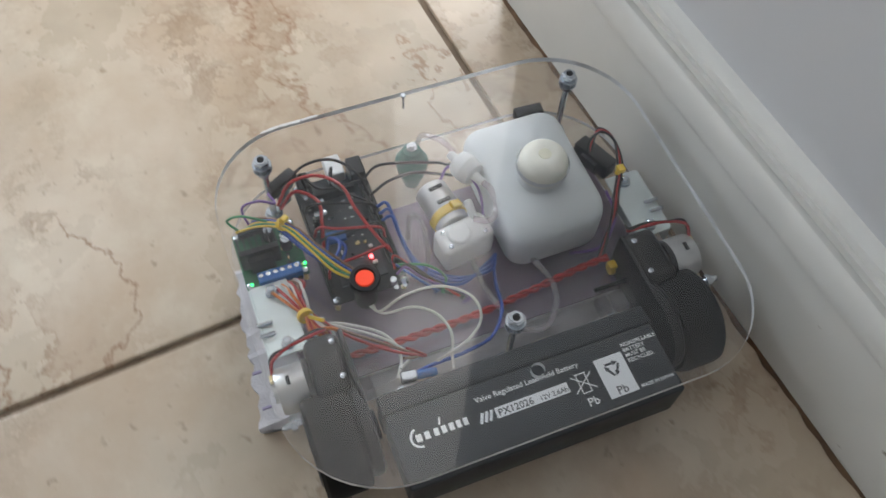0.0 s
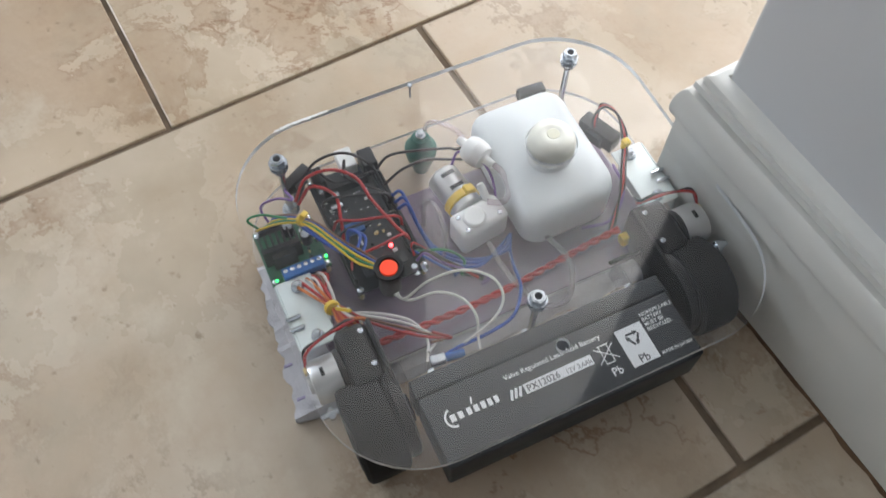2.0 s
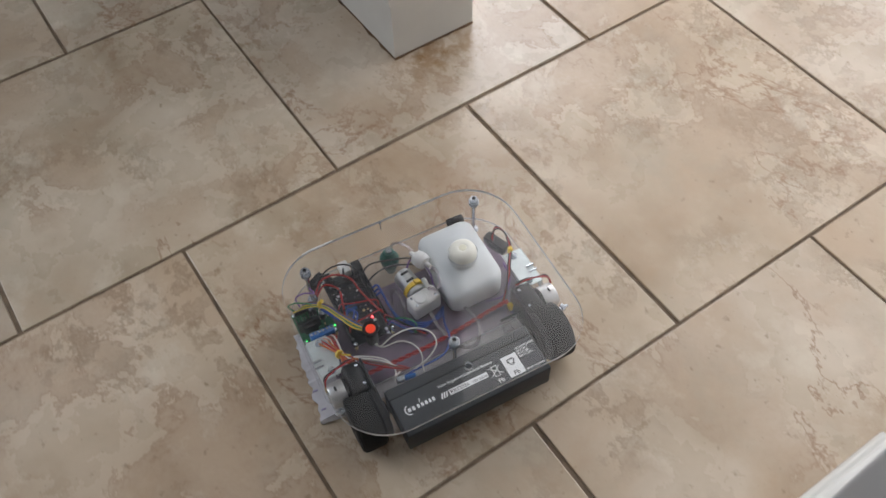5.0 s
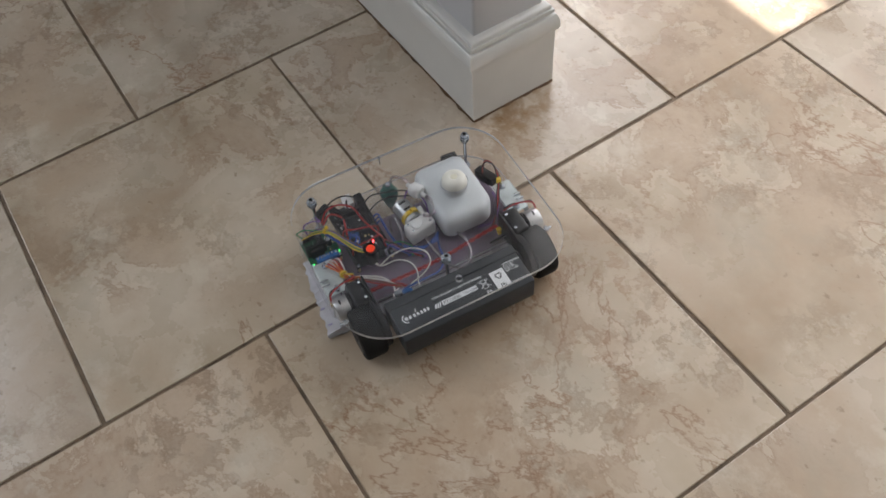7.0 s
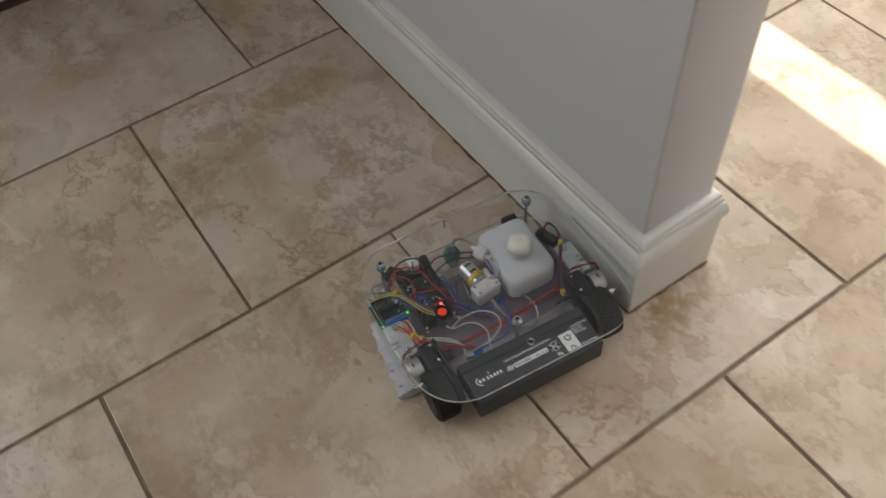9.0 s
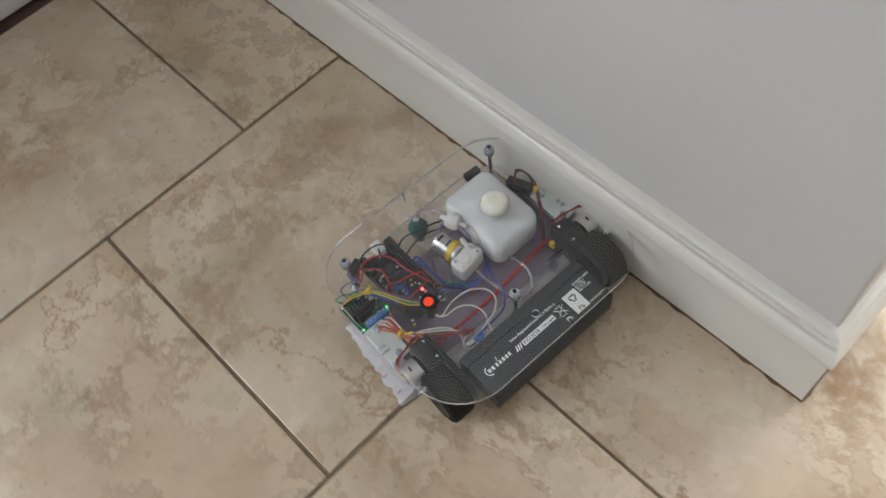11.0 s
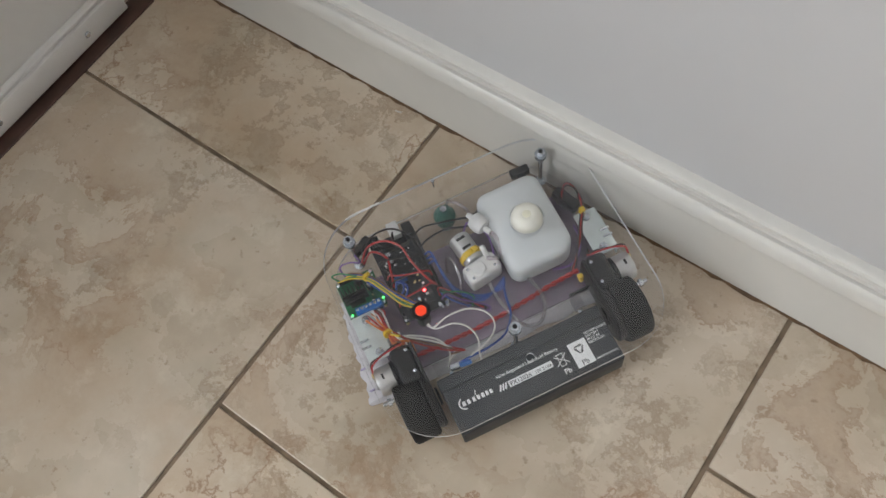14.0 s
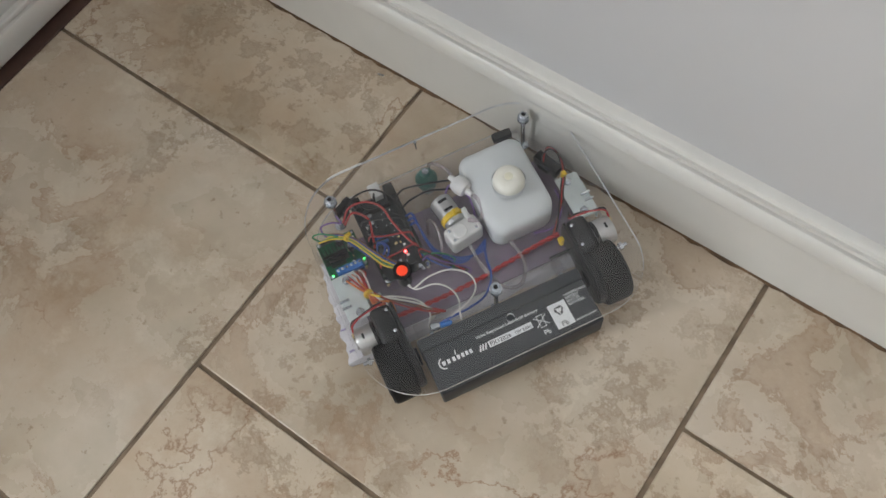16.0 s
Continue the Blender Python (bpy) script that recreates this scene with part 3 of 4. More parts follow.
# small screws and worn glue along the deck's front edge
for x, y in ((0.0715, 0.1300),):
    part("screw", lathe([(0.0009, 0.074), (0.0009, DECK1), (0.0020, DECK1), (0.0018, DECK1 + 0.0011)], pose(x, y, 0), 10), STEEL, robot)
rg = random.Random(2)
for i in range(16):
    x = -0.030 + 0.0026 * i + rg.uniform(-0.001, 0.001)
    y = 0.1335 if x > -0.0145 else 0.0735 + math.sqrt(max(0, 0.06 ** 2 - (x + 0.0145) ** 2))
    part("scuff", box(x - 0.0016, x + 0.0016, y - 0.0022 + rg.uniform(0, 0.001), y + 0.0006, DECK1 - 0.0005, DECK1 + 0.0003 + rg.uniform(0, 0.0003), 0.0002), WHITE, robot)

# push button on the deck
btn = part("push_button", lathe([(0.0072, 0.060), (0.0072, DECK1), (0.0093, DECK1 + 0.0002), (0.0098, DECK1 + 0.0016), (0.0092, DECK1 + 0.0026), (0.0069, DECK1 + 0.0026), (0.0066, DECK1 + 0.001)]), BLACK, robot, "black-rimmed push button")
part("button_cap", lathe([(0.0058, DECK1 + 0.0011), (0.0058, DECK1 + 0.0019), (0.0053, DECK1 + 0.0023), (0.002, DECK1 + 0.0024)]), REDBTN, btn, "glowing orange-red cap")

# bottle with its cap through the deck
def bottle_body():
    bm = bmesh.new()
    spec = [(0.0268, 0.006), (0.030, 0.002), (0.034, 0.0), (0.056, 0.0), (0.0605, 0.0008), (0.0640, 0.0028), (0.0668, 0.0066), (0.0685, 0.0120), (0.0700, 0.0180), (0.0714, 0.0236), (0.0725, 0.0282)]
    rings = []
    for z, inset in spec:
        # the plan is a rectangle with rounded corners, drawn in towards the shoulders
        half = 0.037 - inset
        plan = rounded(0.1045 + inset, 0.179 - inset, 0.001 + inset, 0.1035 - inset, [min(r, half * 0.98) for r in (0.013, 0.013, 0.020, 0.013)], 7)
        rings.append([bm.verts.new((x, y, z)) for x, y in plan])
    for a, b in zip(rings, rings[1:]):
        for i in range(len(a)):
            bm.faces.new((a[i], a[(i + 1) % len(a)], b[(i + 1) % len(b)], b[i]))
    bm.faces.new(rings[0][::-1])
    bm.faces.new(rings[-1])
    bmesh.ops.recalc_face_normals(bm, faces=bm.faces)
    return bm


bottle = part("bottle", bottle_body(), HDPE, robot, "milky white plastic water bottle lying under the deck")
part("neck", lathe([(0.0165, 0.0715), (0.0142, 0.0745), (0.0140, 0.079)], pose(*CAP, 0)), HDPE, bottle)
cap = part("cap", lathe([(0.0162, 0.0785), (0.0170, 0.0795), (0.0170, 0.0865), (0.0165, 0.0900), (0.0152, 0.0928), (0.0128, 0.0950), (0.0095, 0.0964), (0.0062, 0.0969), (0.0050, 0.0965), (0.0005, 0.0964)], pose(*CAP, 0), 32), CAPM, bottle, "ivory screw cap")
part("cap_centre", lathe([(0.0046, 0.0964), (0.0042, 0.0967), (0.0010, 0.0968)], pose(*CAP, 0)), LIQ, cap, "yellowed centre of the cap")

# battery lying on its side
battery = part("battery", box(-0.0155, 0.1630, -0.1265, -0.0790, 0.0270, 0.0630, 0.0018, 3), BATT, robot, "dark grey sealed lead-acid battery lying on its side")
part("battery_lid", box(-0.0165, 0.1640, -0.0788, -0.0655, 0.0266, 0.0634, 0.0018, 3), BATT, battery)
TOP = 0.0631
part("terminal", box(0.000, 0.0045, -0.0652, -0.0575, 0.044, 0.0448, 0.0002), STEEL, battery)
part("terminal", box(0.148, 0.1525, -0.0652, -0.0575, 0.044, 0.0448, 0.0002), STEEL, battery)


def ink(x0, x1, y0, y1, material=INK, dz=0.0, turn=0.0, name="print"):
    cx, cy = (x0 + x1) / 2, (y0 + y1) / 2
    return part(name, box(x0 - cx, x1 - cx, y0 - cy, y1 - cy, 0, 0.00012, m=pose(cx, cy, TOP + dz, 0, 0, turn)), material, battery, smooth=False)


text("Valve Regulated Lead-Acid Battery", 0.0049, pose(0.0385, -0.0905, TOP), INK, battery)
ink(0.0475, 0.0955, -0.1040, -0.0972)
text("PX12026", 0.0062, pose(0.0490, -0.1029, TOP + 0.0002), DINK, battery)
text("12V 2.6Ah", 0.0044, pose(0.0760, -0.1028, TOP + 0.0002), DINK, battery)
for x in (0.0385, 0.0415, 0.0445):
    ink(x - 0.0009, x + 0.0009, -0.1040, -0.0972, turn=-24)
# maker's mark as plain shapes: an arc, a row of blocks and a slanted stroke
arc = bmesh.new()
for i in range(9):
    a0, a1 = radians(110 + 18 * i), radians(110 + 18 * (i + 1))
    q = [(0.0005 + r * math.cos(a), -0.0985 + r * 1.0 * math.sin(a)) for r, a in ((0.0052, a0), (0.0052, a1), (0.0066, a1), (0.0066, a0))]
    arc.faces.new([arc.verts.new((x, y, TOP + 0.0001)) for x, y in q])
part("print", arc, INK, battery, smooth=False)
for x0, x1 in ((-0.0028, 0.0016), (0.0026, 0.0066), (0.0084, 0.0122), (0.0132, 0.0170), (0.0180, 0.0218), (0.0226, 0.0262), (0.0270, 0.0306)):
    ink(x0 + 0.0004, x1 - 0.0004, -0.1010, -0.0964)
ink(0.0136, 0.0146, -0.0955, -0.0905, turn=-18)
# crossed-out bin
for t in (38, -38):
    ink(0.0968, 0.1142, -0.10150, -0.10080, turn=t)
for s in ((0.1015, 0.1095, -0.0955, -0.0948), (0.1022, 0.1028, -0.1078, -0.0955), (0.1080, 0.1086, -0.1078, -0.0955), (0.1022, 0.1086, -0.1080, -0.1074)):
    ink(*s)
text("Pb", 0.0075, pose(0.1025, -0.1165, TOP), INK, battery)
ink(0.1168, 0.1360, -0.1170, -0.0905, name="label_patch")
text("Pb", 0.0075, pose(0.1225, -0.1158, TOP + 0.0002), DINK, battery)
for k in range(3):
    m = pose(0.1264, -0.0988, TOP + 0.0002, 0, 0, 120 * k)
    part("print", box(-0.0040, 0.0014, 0.0023, 0.0038, 0, 0.00012, m=m), DINK, battery, smooth=False)
    head_mark = bmesh.new()
    head_mark.faces.new([head_mark.verts.new(m @ Vector(p)) for p in ((0.0012, 0.0014, 0.0001), (0.0046, 0.0030, 0.0001), (0.0012, 0.0048, 0.0001))])
    part("print", head_mark, DINK, battery, smooth=False)
for i, w in enumerate(("NONSPILLABLE", "BATTERY", "MUST BE", "RECYCLED.")):
    text(w, 0.0036, pose(0.1378, -0.0882 - 0.0036 * i, TOP), INK, battery)
text("MADE IN JAPAN", 0.0031, pose(0.1380, -0.1165, TOP), INK, battery)


# drive units: motor, gearbox, wheel
WHEEL_R = 0.0335
wheels = []


def drive(side):
    """side -1: left, 1: right."""
    mid = 0.0755
    X = lambda v: mid + side * v
    def bx(a, b, *r, **k):
        return box(min(X(a), X(b)), max(X(a), X(b)), *r, **k)
    unit = part("gearbox", bx(0.101, 0.124, -0.056, -0.014, 0.022, 0.0635, bevel=0.006, seg=3), BLACK, robot, "black plastic gearbox of the drive motor")
    part("gearbox_cover", bx(0.0975, 0.1008, -0.072, -0.016, 0.026, 0.066, bevel=0.0015, seg=2), BLACK, unit)
    part("fender", lathe([(0.026, 0), (0.0292, 0.0012), (0.0300, 0.003), (0.0300, 0.0075), (0.028, 0.0095)], pose(X(0.0975), -0.0735, 0.0375, 0, 90 * side), 36), BLACK, unit)
    part("hub_cover", lathe([(0.010, 0), (0.0095, 0.0025), (0.004, 0.003)], pose(X(0.0966), -0.0735, 0.0375, 0, -90 * side), 20), BLACK, unit)
    part("end_bell", lathe([(0.0152, 0), (0.0156, 0.0008), (0.0156, 0.0032), (0.0150, 0.004)], pose(X(0.1238), -0.037, 0.0475, 0, 90 * side), 28), BLACK, unit)
    for y, z in ((-0.022, 0.0632), (-0.046, 0.0632)):
        part("screw", lathe([(0.002, 0), (0.002, 0.001), (0.001, 0.0016)], pose(X(0.106), y, z), 10), STEEL, unit)
    can = part("motor_can", lathe([(0.0120, 0), (0.0145, 0.0012), (0.0150, 0.003), (0.0150, 0.020), (0.0140, 0.0225), (0.006, 0.0228), (0.006, 0.025)], pose(X(0.1235), -0.037, 0.0475, 0, 90 * side), 28), CAN, unit, "silver motor can")
    part("slot", box(-0.0012, 0.0012, -0.003, 0.003, 0, 0.0006, m=pose(X(0.138), -0.037, 0.0624)), BLACK, can)
    part("solder_tag", box(-0.001, 0.001, -0.002, 0.002, 0, 0.005, m=pose(X(0.1475), -0.030, 0.052)), GOLD, can)
    wheel = new("wheel")
    wheel.parent, wheel.location = robot, (X(0.1215), -0.0745, WHEEL_R)
    r = WHEEL_R
    prof = [(r - 0.009, -0.0145), (r - 0.003, -0.0148), (r - 0.0006, -0.0125), (r, -0.009), (r, 0.009), (r - 0.0006, 0.0125), (r - 0.003, 0.0148), (r - 0.009, 0.0145)]
    tyre = part("tyre", lathe(prof, pose(0, 0, 0, 0, 90), 48), RUBBER, wheel, "black rubber tyre")
    bm = lathe([(0.0235, -0.0152), (0.0225, -0.0158), (0.010, -0.0140), (0.006, -0.0158), (0.0055, 0.0158), (0.010, 0.0140), (0.0225, 0.0158), (0.0235, 0.0152)], pose(0, 0, 0, 0, 90), 32)
    part("rim", bm, BLACK, wheel)
    wheels.append(wheel)
    ax = part("axle_bolt", lathe([(0.0022, 0), (0.0022, 0.011), (0.0015, 0.012)], pose(X(0.1375), -0.0745 + 0.012, 0.055, 0, 90 * side), 12), STEEL, robot)
    part("nut", lathe([(0.0045, 0), (0.0045, 0.0036)], pose(X(0.1405), -0.0745 + 0.012, 0.055, 0, 90 * side), 6), STEEL, ax, smooth=False)
    # galvanised bracket with a folded lip, screwed to the base
    br = part("bracket", bx(0.1195, 0.1445, -0.013, 0.041, 0.0440, 0.0455, bevel=0.0005), GALV, robot, "galvanised steel bracket")
    part("lip", bx(0.1445, 0.1458, -0.012, 0.040, BASE1, 0.0455, bevel=0.0004), GALV, br)
    part("foot", bx(0.1245, 0.1260, -0.006, 0.034, BASE1, 0.0440, bevel=0.0004), GALV, br)
    for y in (0.033, -0.006):
        sc = part("screw", lathe([(0.0045, 0), (0.0048, 0.0004), (0.0045, 0.0012), (0.0024, 0.0012), (0.0024, 0.0065), (0.0018, 0.007)], pose(X(0.131), y, 0.0455), 14), STEEL, br)
        part("nut", hexnut(X(0.131), y, 0.0468, 0.0042, 0.003), STEEL, br, smooth=False)
    for y in (0.012, 0.004):
        part("screw", lathe([(0.0014, 0), (0.0014, 0.010), (0.001, 0.0105)], pose(X(0.1365), y, 0.047, 0, 90 * side), 10), STEEL, br)


drive(-1)
drive(1)

# pump: motor can, white head, yellow tie
PX = pose(0.0775, 0.040, 0.045, 0, 0, 9)
pump = part("pump_motor", lathe([(0.0105, 0), (0.0120, 0.001), (0.0122, 0.003), (0.0122, 0.034), (0.011, 0.0355), (0.004, 0.036), (0.0038, 0.0385), (0.001, 0.0388)], PX @ pose(0, 0, 0, -90), 28), CAN, robot, "silver pump motor with a yellow tie")
part("slot", box(-0.005, 0.005, -0.0015, 0.0015, 0.0117, 0.0126, m=PX @ pose(0, 0.0285, 0)), BLACK, pump)
part("slot", box(-0.005, 0.005, -0.0015, 0.0015, 0.0117, 0.0126, m=PX @ pose(0, 0.0165, 0)), BLACK, pump)
head = part("pump_head", box(-0.0195, 0.0195, -0.0225, -0.0005, -0.0165, 0.0105, 0.0045, 4, m=PX), WHITE, pump, "white plastic pump head")
part("valve_boss", lathe([(0.0085, 0), (0.0085, 0.0012), (0.007, 0.0022), (0.002, 0.0024)], PX @ pose(-0.004, -0.0115, 0.0103), 24), WHITE, head)
for x, y in ((-0.014, -0.006), (0.013, -0.018), (-0.014, -0.018)):
    part("screw", lathe([(0.0017, 0), (0.0017, 0.0008), (0.0008, 0.0012)], PX @ pose(x, y, 0.0104), 10), STEEL, head)
part("nozzle", lathe([(0.003, 0), (0.003, 0.010), (0.0034, 0.0105), (0.0026, 0.014)], PX @ pose(0.012, -0.005, 0.0085, -50), 14), WHITE, head)
tie = bmesh.new()
for k in range(29):
    a0, a1 = 2 * math.pi * k / 28, 2 * math.pi * (k + 1) / 28
    if k < 28:
        v = [tie.verts.new(PX @ Vector((r * math.cos(a), y, r * math.sin(a)))) for r, a, y in
             ((0.0127, a0, 0.0055), (0.0127, a1, 0.0055), (0.0137, a1, 0.0063), (0.0137, a0, 0.0063), (0.0127, a0, 0.0125), (0.0127, a1, 0.0125), (0.0137, a1, 0.0117), (0.0137, a0, 0.0117))]
        tie.faces.new((v[0], v[1], v[2], v[3]))
        tie.faces.new((v[3], v[2], v[6], v[7]))
        tie.faces.new((v[7], v[6], v[5], v[4]))
part("cable_tie", tie, W_YEL, pump, "yellow cable tie")
part("tie_head", box(-0.004, 0.004, 0.0058, 0.0122, 0.0128, 0.0162, 0.001, 2, m=PX @ pose(0, 0, 0, 0, 20)), W_YEL, pump)
# check valve and its tubes
VX = pose(0.0975, 0.0715, 0.064, 0, 0, 22)
valve = part("check_valve", lathe([(0.003, -0.017), (0.0034, -0.009), (0.0085, -0.0085), (0.0100, -0.005), (0.0100, 0.004), (0.0085, 0.0075), (0.0034, 0.008), (0.003, 0.016)], VX @ pose(0, 0, 0, 90), 24), WHITE, robot, "white round check valve")
part("rib", lathe([(0.0103, -0.0012), (0.0106, 0), (0.0103, 0.0012)], VX @ pose(0, 0, 0, 90), 24), WHITE, valve)


def wire(material, pts, r=0.0009, name="wire", label="", parent=None):
    return part(name, tube(pts, r), material, parent or robot, label)


wire(TUBE, [(0.094, 0.086, 0.066), (0.090, 0.100, 0.064), (0.082, 0.115, 0.056), (0.080, 0.124, 0.036), (0.080, 0.126, 0.006)], 0.0020, "hose", "cloudy silicone hose")
wire(TUBE, [(0.1035, 0.056, 0.066), (0.107, 0.048, 0.064), (0.106, 0.036, 0.060), (0.098, 0.029, 0.059), (0.088, 0.034, 0.0585)], 0.0023, "hose", "cloudy silicone hose")
wire(TUBE, [(0.120, 0.003, 0.038), (0.124, -0.020, 0.042), (0.121, -0.036, 0.040), (0.109, -0.048, 0.034), (0.092, -0.040, 0.032), (0.082, -0.010, 0.036), (0.080, 0.014, 0.040)], 0.0021, "hose", "cloudy silicone hose")
wire(TUBE, [(0.046, 0.050, 0.030), (0.050, 0.058, 0.045), (0.055, 0.048, 0.054), (0.053, 0.028, 0.046), (0.047, 0.018, 0.032)], 0.0016, "hose", "cloudy silicone hose")

# green foot at the front
foot = part("front_foot", lathe([(0.004, 0.0005), (0.006, 0.001), (0.0085, 0.010), (0.0105, 0.016), (0.0125, 0.0264), (0.0125, 0.030), (0.0095, 0.0345), (0.0075, 0.041), (0.0065, 0.043)], pose(0.0725, 0.1150, 0), 24), GREEN, robot, "dark green rubber foot with a bolt")
part("bolt", lathe([(0.0024, 0), (0.0024, 0.006)], pose(0.0725, 0.1150, 0.043), 12), STEEL, foot)
part("nut", hexnut(0.0725, 0.1150, 0.0432, 0.0044, 0.0034, 15), STEEL, foot, smooth=False)


# circuit boards
def board(name, x0, x1, y0, y1, z, material, label):
    b = part(name, box(x0, x1, y0, y1, z, z + 0.0016, 0.0003), material, robot, label)
    for x, y in ((x0 + 0.003, y0 + 0.003), (x1 - 0.003, y0 + 0.003), (x0 + 0.003, y1 - 0.003), (x1 - 0.003, y1 - 0.003)):
        part("standoff", lathe([(0.002, BASE1), (0.002, z)], pose(x, y, 0), 8), GOLD, b)
        part("screw", lathe([(0.0026, 0), (0.0024, 0.001), (0.001, 0.0016)], pose(x, y, z + 0.0016), 10), STEEL, b)
    return b


def chips(b, n, x0, x1, y0, y1, z, mats, seed, lo=0.001, hi=0.004):
    rnd = random.Random(seed)
    for i in range(n):
        w, d, h = (rnd.uniform(lo, hi) for _ in range(3))
        x, y = rnd.uniform(x0, x1 - w), rnd.uniform(y0, y1 - d)
        part("component", box(x, x + w, y, y + d, z, z + h * 0.6, 0.0002), rnd.choice(mats), b)


def header_row(b, x0, x1, y0, y1, z, h=0.0085):
    hb = part("pin_header", box(x0, x1, y0, y1, z, z + h, 0.0003), BLACK, b)
    n = max(2, int(max(x1 - x0, y1 - y0) / 0.00254))
    for i in range(n):
        t = (i + 0.5) / n
        x, y = (x0 + (x1 - x0) * t, (y0 + y1) / 2) if x1 - x0 > y1 - y0 else ((x0 + x1) / 2, y0 + (y1 - y0) * t)
        part("pin_socket", box(x - 0.0006, x + 0.0006, y - 0.0006, y + 0.0006, z + h - 0.0001, z + h + 0.00015), PCB_K, hb, smooth=False)


ctl = board("controller_board", -0.0195, 0.034, 0.014, 0.1155, 0.036, PCB_K, "black microcontroller board full of jumper wires")
Z = 0.0377
part("usb_socket", box(0.0065, 0.0190, 0.1085, 0.1265, Z, Z + 0.0105, 0.0008), CANW, ctl, "silver USB socket")
part("power_jack", box(-0.0165, -0.0070, 0.104, 0.1185, Z, Z + 0.011, 0.001), BLACK, ctl)
part("tall_plug", box(0.0215, 0.0325, 0.1010, 0.1170, Z, Z + 0.015, 0.0008), BLACK, ctl)
header_row(ctl, 0.0300, 0.0327, 0.030, 0.098, Z)
header_row(ctl, 0.0262, 0.0289, 0.030, 0.098, Z)
header_row(ctl, -0.0185, -0.0160, 0.022, 0.094, Z)
header_row(ctl, -0.012, 0.022, 0.0965, 0.0992, Z)
chips(ctl, 46, -0.014, 0.024, 0.030, 0.094, Z, [BLACK, BLACK, STEEL, WHITE, PCB_K, GOLD, PCB_K], 3)
rs = random.Random(9)
for i in range(34):
    x, y = rs.uniform(-0.015, 0.024), rs.uniform(0.056, 0.102)
    part("marking", box(x, x + rs.uniform(0.0006, 0.0026), y, y + rs.uniform(0.0005, 0.0009), Z, Z + 0.0001), INK, ctl, smooth=False)
part("microchip", box(-0.004, 0.010, 0.062, 0.076, Z, Z + 0.0016, 0.0003), BLACK, ctl)
part("crystal", box(-0.012, -0.002, 0.083, 0.0875, Z, Z + 0.004, 0.0015, 2), STEEL, ctl)
for x, y in ((-0.012, 0.100), (-0.0045, 0.0935)):
    part("capacitor", lathe([(0.0032, 0), (0.0032, 0.0055), (0.0028, 0.006)], pose(x, y, Z), 16), STEEL, ctl)
shield = part("red_module", box(-0.011, 0.021, 0.018, 0.052, 0.0500, 0.0515, 0.0003), PCB_K, ctl, "dark module with a lit red lamp")
chips(shield, 22, -0.010, 0.020, 0.019, 0.051, 0.0516, [BLACK, STEEL, WHITE, PCB_B, GOLD], 8, 0.001, 0.0035)
part("module_block", box(-0.010, 0.003, 0.052, 0.061, 0.047, 0.0535, 0.0006), PCB_B, shield)
part("led", lathe([(0.0014, 0), (0.0014, 0.0012), (0.0006, 0.0018)], pose(0.0140, 0.0335, 0.0516), 10), LED_R, shield, "lit red lamp")
for x in (0.024, 0.030):
    part("button_lug", box(x - 0.0015, x + 0.0015, 0.010, 0.016, 0.040, 0.0405), STEEL, ctl)
part("capacitor", lathe([(0.0022, 0), (0.0022, 0.006)], pose(0.022, 0.0115, 0.047), 14), STEEL, ctl)

drv = board("motor_driver_board", -0.0705, -0.0270, 0.0440, 0.0900, 0.036, PCB_G, "green motor driver board with blue screw terminals")
hs = part("heat_sink", box(-0.0690, -0.0420, 0.0600, 0.0640, Z, Z + 0.019, 0.0003), BLACK, drv)
for i in range(7):
    x = -0.0685 + i * 0.0042
    part("fin", box(x, x + 0.0012, 0.0642, 0.0745, Z, Z + 0.019), BLACK, hs, smooth=False)
part("driver_chip", box(-0.064, -0.047, 0.0555, 0.0598, Z, Z + 0.015, 0.0003), BLACK, drv)
term = part("screw_terminal", box(-0.0615, -0.0320, 0.0410, 0.0495, Z, Z + 0.0105, 0.0006), BLUE, drv, "blue screw terminal row")
for i in range(6):
    x = -0.0590 + i * 0.0049
    part("screw", lathe([(0.0017, 0), (0.0017, 0.0006), (0.001, 0.0008)], pose(x, 0.0465, Z + 0.0105), 10), STEEL, term)
    part("wire_hole", box(x - 0.0015, x + 0.0015, 0.0406, 0.0411, Z + 0.001, Z + 0.005), BLACK, term, smooth=False)
for x, y in ((-0.046, 0.0800), (-0.0365, 0.0690)):
    part("capacitor", lathe([(0.0040, 0), (0.0040, 0.010), (0.0036, 0.0108)], pose(x, y, Z), 18), BLACK, drv)
    part("capacitor_top", lathe([(0.0034, 0), (0.0032, 0.0003)], pose(x, y, Z + 0.0108), 18), STEEL, drv)
chips(drv, 26, -0.042, -0.029, 0.051, 0.088, Z, [BLACK, STEEL, WHITE, PCB_G, GOLD], 11, 0.001, 0.003)
header_row(drv, -0.066, -0.048, 0.0850, 0.0876, Z, 0.006)
for x, y in ((-0.0665, 0.0470), (-0.0285, 0.0515)):
    part("led", lathe([(0.0011, 0), (0.0011, 0.001), (0.0005, 0.0015)], pose(x, y, Z + 0.001), 10), LED_G, drv, "lit green lamp")

